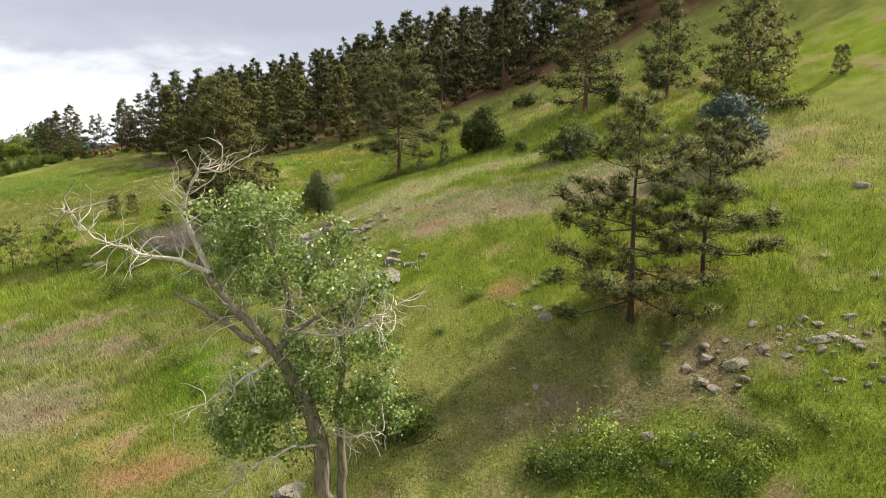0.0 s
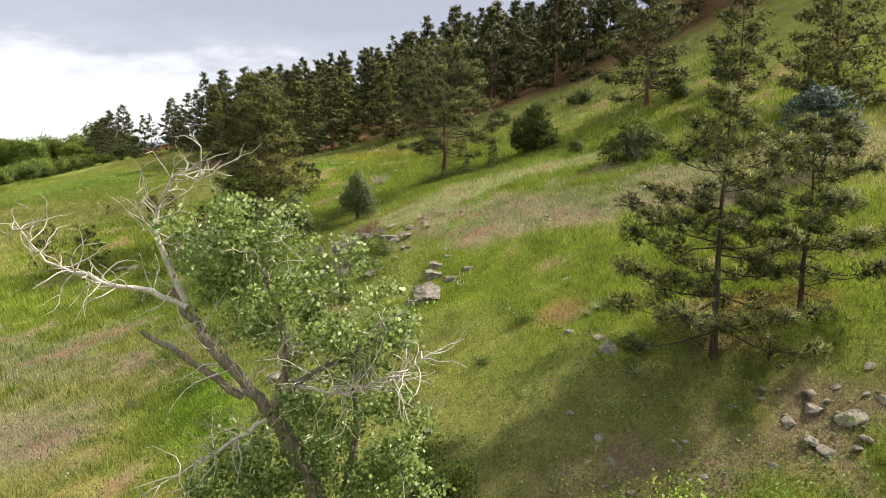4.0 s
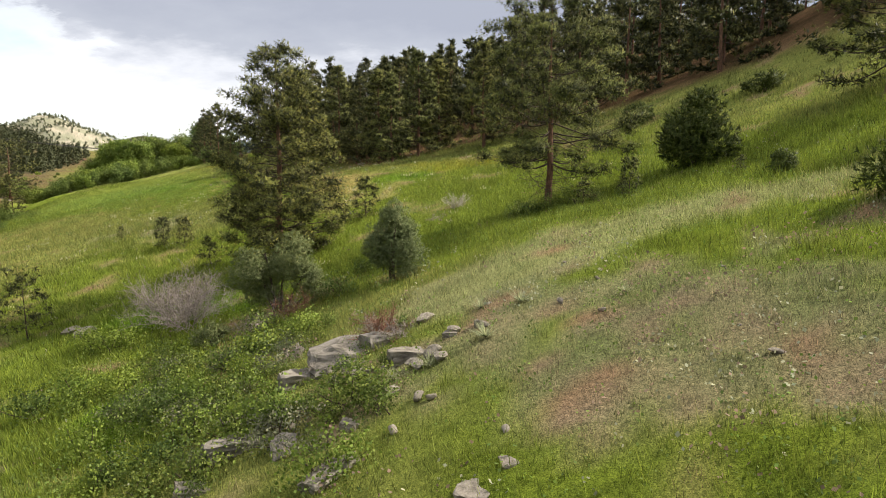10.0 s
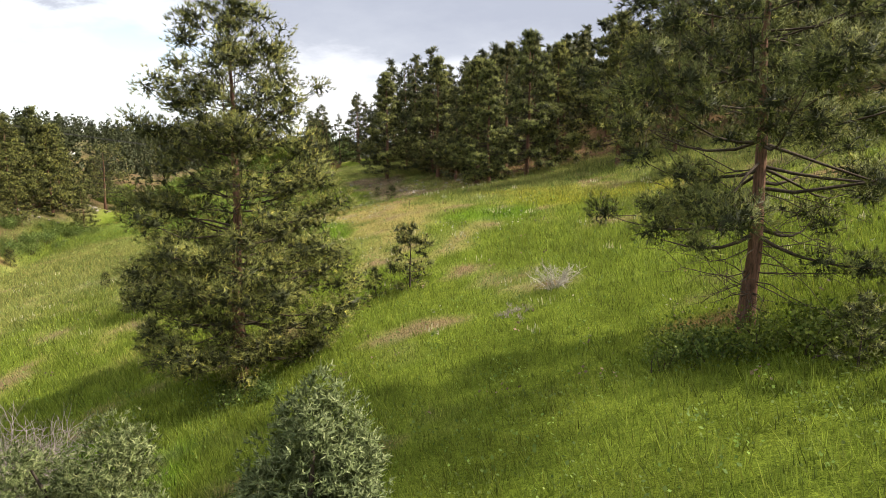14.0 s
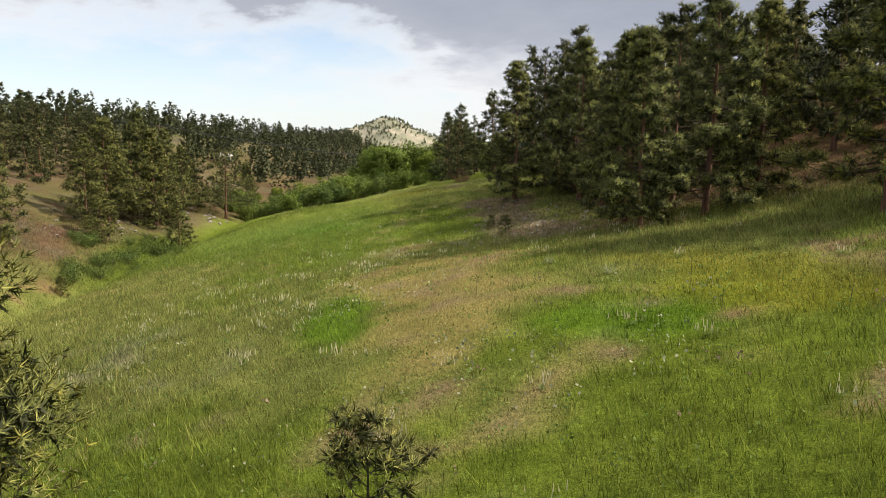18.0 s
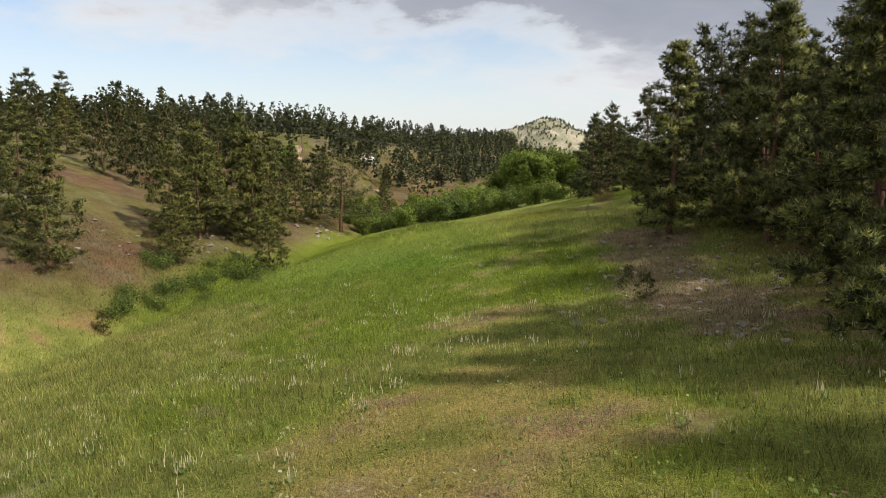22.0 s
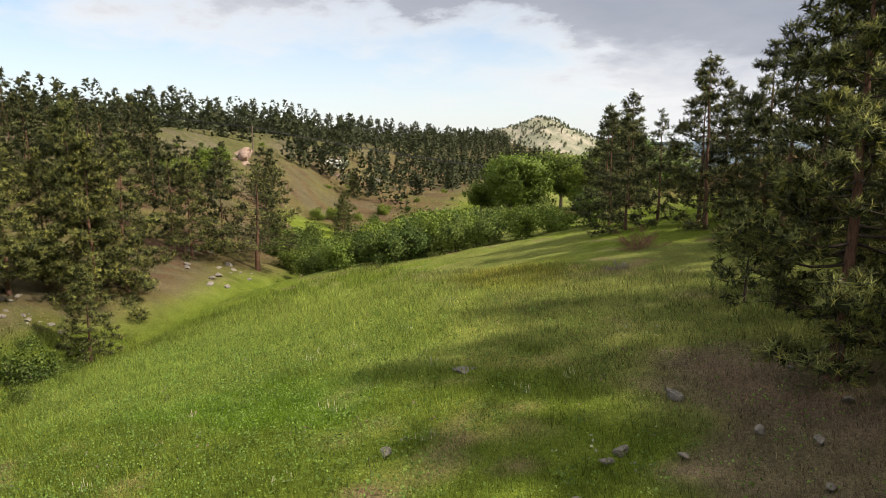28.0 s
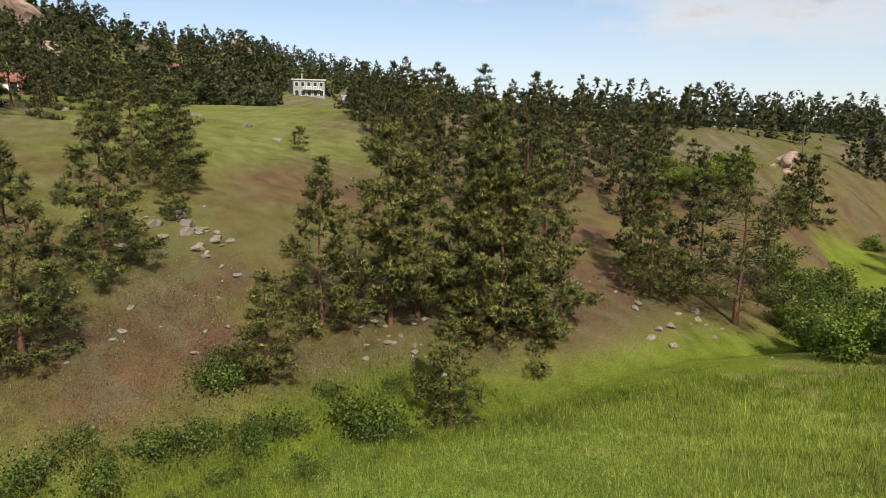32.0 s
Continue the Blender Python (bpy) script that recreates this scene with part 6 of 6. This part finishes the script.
big_house(-297, 8, 122)
small_house("garage", -301, 25, 112, 9, 7, 3.2, 1.8, M_SIDING, M_ROOF_GREY, "small grey house with pitched grey roof")
small_house("cabin", -290, -43, 115, 7, 6, 3.0, 1.6, M_LOG, M_ROOF_RED, "brown log cabin with red roof among pines")
small_house("barn", -155, 13, 120, 5, 4, 2.2, 1.4, M_ROOF_RED, M_ROOF_RED, "dark red barn with pitched roof on the meadow")
small_house("white_building", -203, 171, 60, 7, 4.5, 1.3, 0.6, M_TRIM, M_ROOF_PALE, "low white building among the valley pines")
for r in ((-202.0, 184.0, 2.2, 1.2, 3.4, 30), (-199.0, 186.5, 1.8, 1.2, 1.6, 60), (-206, 182, 1.6, 1.2, 1.2, 0)):
    put_rock(*r, "steep whitish rock slab on the valley slope", "white rocks")
for r in ((-207.0, 176.0, 2.4, 1.6, 3.2, 30), (-193, 168, 1.8, 1.4, 1.6, 0), (-176, 160, 1.5, 1.2, 1.2, 40)):
    put_rock(*r, "pink granite crag on the far slope", "far crag", RED_ROCKS)
for r in ((-338, -36, 9, 6, 6, 20), (-346, -44, 7, 6, 5, 60), (-285, -100, 13, 10, 9, 10), (-300, -112, 10, 8, 7, 50), (-262, -70, 7, 5, 4, 0), (-240, -62, 5, 4, 3, 40)):
    put_rock(*r, "pink granite crag on the ridge", "ridge crags", RED_ROCKS, 0.55)


# ---- grass and flowers ----
STRIP = np.array([(1, 17), (0, 30), (-4, 45), (-12, 62), (-25, 78), (-40, 90), (-56, 102), (-75, 104)], float)


def strip_distance(x, y):
    d = np.full(len(x), 1e9)
    p = np.c_[x, y]
    for a, b in zip(STRIP, STRIP[1:]):
        t = np.clip(((p - a) @ (b - a)) / ((b - a) @ (b - a)), 0, 1)
        d = np.minimum(d, np.linalg.norm(p - a - t[:, None] * (b - a), axis=1))
    return d


def grass(name, seed, count, blades, tall, wide, label, keep, tone, spread=0.08):
    """Tufts of blades over the meadow, denser along the strip; coloured like the turf under them."""
    rng = np.random.default_rng(seed)
    x, y = rng.uniform(-92, 26, count * 12), rng.uniform(12, 122, count * 12)
    d = strip_distance(x, y)
    ok = rng.random(len(x)) < keep(x, y) * (0.10 + 0.9 * ease(34, 7, d)) * ease(46, 34, d)
    x, y, d = x[ok][:count], y[ok][:count], d[ok][:count]
    n = len(x)
    z = ground_z(x, y) + 0.10 * vnoise(x, y, 3.5, 8) + 0.05 * vnoise(x, y, 1.4, 9)
    c = cover(x, y)
    size = 1 + d / 16
    lush = ease(0.9, 1.35, c[:, 1] / c[:, 0])
    h = tall * (0.55 + 0.6 * lush) * rng.uniform(0.6, 1.3, n) * (1 + d / 60)
    k = np.repeat(np.arange(n), blades)
    m = len(k)
    base = np.c_[x, y, z - 0.03][k] + np.c_[rng.normal(size=(m, 2)) * spread * size[k][:, None], np.zeros(m)]
    lean = rng.normal(size=(m, 2)) * 0.32 + [-0.14, -0.04]
    ln = (h[k] * rng.uniform(0.6, 1.15, m))[:, None]
    az = rng.uniform(0, 6.28, m)
    side = np.c_[np.cos(az), np.sin(az), np.zeros(m)] * (wide * size[k])[:, None]
    tip = base + np.c_[lean, np.ones(m)] * ln
    v = np.stack([base - side, base + side, tip], 1).reshape(-1, 3)
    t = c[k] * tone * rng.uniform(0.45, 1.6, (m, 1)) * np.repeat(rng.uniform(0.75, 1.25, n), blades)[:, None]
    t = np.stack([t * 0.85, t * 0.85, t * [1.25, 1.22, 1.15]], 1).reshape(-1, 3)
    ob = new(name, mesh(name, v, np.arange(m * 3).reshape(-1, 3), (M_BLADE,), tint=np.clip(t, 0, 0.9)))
    tagged(ob, label, "grass", kind="stuff")


def open_turf(x, y):
    return 1 - 0.85 * forest(x, y)


grass("meadow_grass", 71, 180000, 4, 0.28, 0.008, "mixed green and straw-coloured meadow grass", open_turf, np.array([1.0, 1.0, 1.0]))
grass("seeding_grass", 72, 20000, 3, 0.44, 0.006, "pale seeding grass stems above the turf", lambda x, y: open_turf(x, y) * ease(-0.2, 0.5, vnoise(x, y, 6, 31)), np.array([1.25, 1.12, 1.25]))


def herbs(name, seed, count, size, tone, label, keep, tall=0.12, loose=0.13, many=6):
    """Low broad-leaved plants."""
    rng = np.random.default_rng(seed)
    x, y = rng.uniform(-95, 24, count * 14), rng.uniform(14, 122, count * 14)
    ok = (rng.random(len(x)) < keep(x, y)) & (strip_distance(x, y) < 30)
    x, y = x[ok][:count], y[ok][:count]
    cen = np.c_[x, y, ground_z(x, y) + tall]
    v, f = leaves(rng, cen, size, [loose, loose, max(0.13, tall * 0.7)], many, 1.5)
    t = np.repeat(np.array(tone) * rng.uniform(0.65, 1.35, (len(x), 1)), many * 4, 0)
    tagged(new(name, mesh(name, v, f, (M_BLADE,), tint=t)), label, "plants", kind="stuff")


herbs("meadow_herbs", 73, 17000, 0.075, (0.165, 0.26, 0.055), "low leafy green herbs of the moist meadow", lambda x, y: np.clip(blob(x, y, -72, 103, 13, 9, 0.3) + 0.8 * blob(x, y, -60, 98, 10, 7) + 0.5 * blob(x, y, 6, 19.5, 6, 2.5) + 0.04, 0, 1))
herbs("leafy_forbs", 77, 12000, 0.065, (0.140, 0.195, 0.048), "leafy forbs scattered through the grass", lambda x, y: 0.5 * open_turf(x, y) * ease(-0.1, 0.6, vnoise(x, y, 2.2, 34) + 0.4 * vnoise(x, y, 7, 36)))
herbs("brown_brush", 78, 4200, 0.10, (0.22, 0.165, 0.125), "low brown and greyish dry brush", lambda x, y: np.clip(0.55 * blob(x, y, 3, 44, 13, 7) + 0.4 * blob(x, y, -28, 20, 9, 11) + 0.5 * blob(x, y, -40, 103, 9, 6) + 0.7 * blob(x, y, -92, 90, 8, 9) + 0.3 * blob(x, y, -4, 38, 4, 6) + 0.06, 0, 1) * ease(-0.1, 0.5, vnoise(x, y, 1.8, 38)))
herbs("tall_weeds", 79, 5600, 0.09, (0.125, 0.190, 0.045), "knee-high leafy weeds standing out of the grass", lambda x, y: np.clip(0.9 * blob(x, y, 7, 20, 8, 3.5) + 0.5 * blob(x, y, -1, 24, 5, 6) + 0.5 * blob(x, y, -12, 30, 6, 12, 0.4) + 0.35 * blob(x, y, -78, 92, 10, 5) + 0.3 * blob(x, y, -66, 104, 12, 6) + 0.06, 0, 1) * ease(-0.3, 0.4, vnoise(x, y, 1.6, 39)), 0.24, 0.16, 14)
herbs("grey_herbs", 74, 5200, 0.10, (0.29, 0.31, 0.22), "silvery sage tufts on dry ground", lambda x, y: np.clip(0.55 * blob(x, y, 2, 45, 12, 7) + 0.25 * blob(x, y, -27, 22, 9, 10) + 0.35 * blob(x, y, -30, 78, 12, 7) + 0.02, 0, 1) * ease(0, 0.5, vnoise(x, y, 2.5, 33)))


def white_spikes():
    """Clumps of pale flower spikes with a few leaves."""
    rng = np.random.default_rng(75)
    x, y = rng.uniform(-90, 16, 60000), rng.uniform(15, 118, 60000)
    w = 0.22 * blob(x, y, -51, 88, 5, 7, 0.5) + 0.18 * blob(x, y, -46, 92, 9, 6) + 0.07 * blob(x, y, -62, 106, 8, 6) + 0.10 * blob(x, y, -30, 78, 14, 7) + 0.05 * blob(x, y, -15, 72, 9, 6) + 0.08 * blob(x, y, 10, 21, 5, 3) + 0.10 * blob(x, y, -26, 24, 7, 8) + 0.05 * blob(x, y, -36, 68, 9, 6) + 0.02 * blob(x, y, 0, 40, 8, 10) + 0.06 * blob(x, y, -38, 82, 26, 12, 0.6)
    ok = (rng.random(len(x)) < w * 0.34) & (vnoise(x, y, 3, 35) > -0.1)
    x, y = x[ok], y[ok]
    vs, ts = [], []
    for a, b, c in zip(x, y, ground_z(x, y)):
        n = rng.integers(5, 13)
        p = np.c_[a + rng.normal(size=n) * 0.2, b + rng.normal(size=n) * 0.2, np.full(n, c)]
        h = rng.uniform(0.20, 0.38, n)
        for q, k in zip(p, h):
            lean = rng.normal(size=2) * 0.08
            for turn in (0, 1.05, 2.1):
                s = np.array([math.cos(turn), math.sin(turn), 0]) * 0.017
                low, top = q + [0, 0, k * 0.5], q + [*(lean * k), k * 1.15]
                vs += [low - s, low + s, top]
                ts += [(0.54, 0.52, 0.38)] * 2 + [(0.72, 0.71, 0.58)]
            s = np.array([0.006, 0, 0])
            vs += [q - s, q + s, q + [0, 0, k * 0.6]]
            ts += [(0.16, 0.22, 0.06)] * 3
        for _ in range(8):
            d = unit(np.r_[rng.normal(size=2), 0.7]) * rng.uniform(0.14, 0.26)
            s = np.array([-d[1], d[0], 0]) * 0.22
            o = np.array([a, b, c + 0.02])
            vs += [o - s, o + s, o + d]
            ts += [(0.17, 0.23, 0.08)] * 3
    tagged(new("white_flower_spikes", mesh("white_flower_spikes", np.array(vs), np.arange(len(vs)).reshape(-1, 3), (M_BLADE,), tint=np.array(ts))), "clumps of creamy white flower spikes in the meadow", "flowers", kind="stuff")


white_spikes()


def dry_stalks():
    rng = np.random.default_rng(76)
    tb = Tubes(3)
    for cx, cy, r, n in ((-33, 80, 6, 9), (-22, 78, 5, 5), (-50, 95, 6, 5), (-70, 105, 6, 5), (-28, 30, 6, 5)):
        for _ in range(n):
            x, y = cx + rng.normal() * r, cy + rng.normal() * r
            tb.add(curve((x, y, gz(x, y)), (0, 0, 1), rng.uniform(0.4, 0.95), 3, rng, 0.05), [0.007, 0.006, 0.010, 0.005])
    tagged(new("dry_stalks", tb.mesh("dry_stalks", M_BARK_DARK)), "dark dry seed stalks standing in the grass", "plants", kind="stuff")


dry_stalks()


def yucca_mesh(seed, blades=70):
    rng = np.random.default_rng(seed)
    d = unit(np.c_[rng.normal(size=(blades, 2)), np.abs(rng.normal(size=blades)) * 0.8 + 0.12])
    ln = rng.uniform(0.35, 0.55, (blades, 1))
    s = unit(np.cross(d, [0, 0, 1.0])) * 0.014
    o = np.zeros((blades, 3)) + [0, 0, 0.05]
    v = np.stack([o - s, o + s, o + d * ln], 1).reshape(-1, 3)
    t = np.repeat(np.array([0.30, 0.33, 0.20]) * rng.uniform(0.7, 1.4, (blades, 1)), 3, 0)
    return mesh("yucca", v, np.arange(blades * 3).reshape(-1, 3), (M_BLADE,), tint=t)


YUCCA = [yucca_mesh(k) for k in range(2)]
for k, (x, y, s) in enumerate(((-4.6, 45.0, 1.1), (-5.9, 45.2, 1.0), (-5.2, 42.9, 1.2), (-7.4, 41.6, 0.9), (-6.5, 41.9, 0.9), (4.3, 26.5, 1.3), (3.9, 25.4, 1.1), (3.1, 29.7, 1.1), (3.7, 29.9, 0.9), (2.7, 29.4, 0.8), (14.5, 26.6, 1.1), (16.5, 27.4, 1.2), (15.5, 29.5, 1.0),
                                 (-40.5, 96.0, 1.2), (-23.4, 83.5, 1.0), (-26.5, 84.6, 0.9), (-30.5, 66.0, 0.8), (6.3, 34.5, 1.0), (7.6, 35.6, 0.9), (-1.6, 44.5, 0.8))):
    stand("yucca", YUCCA[k % 2], at_ground(x, y, 40 * k, s), "spiky grey-green yucca rosette in the grass", "yucca", "yuccas")
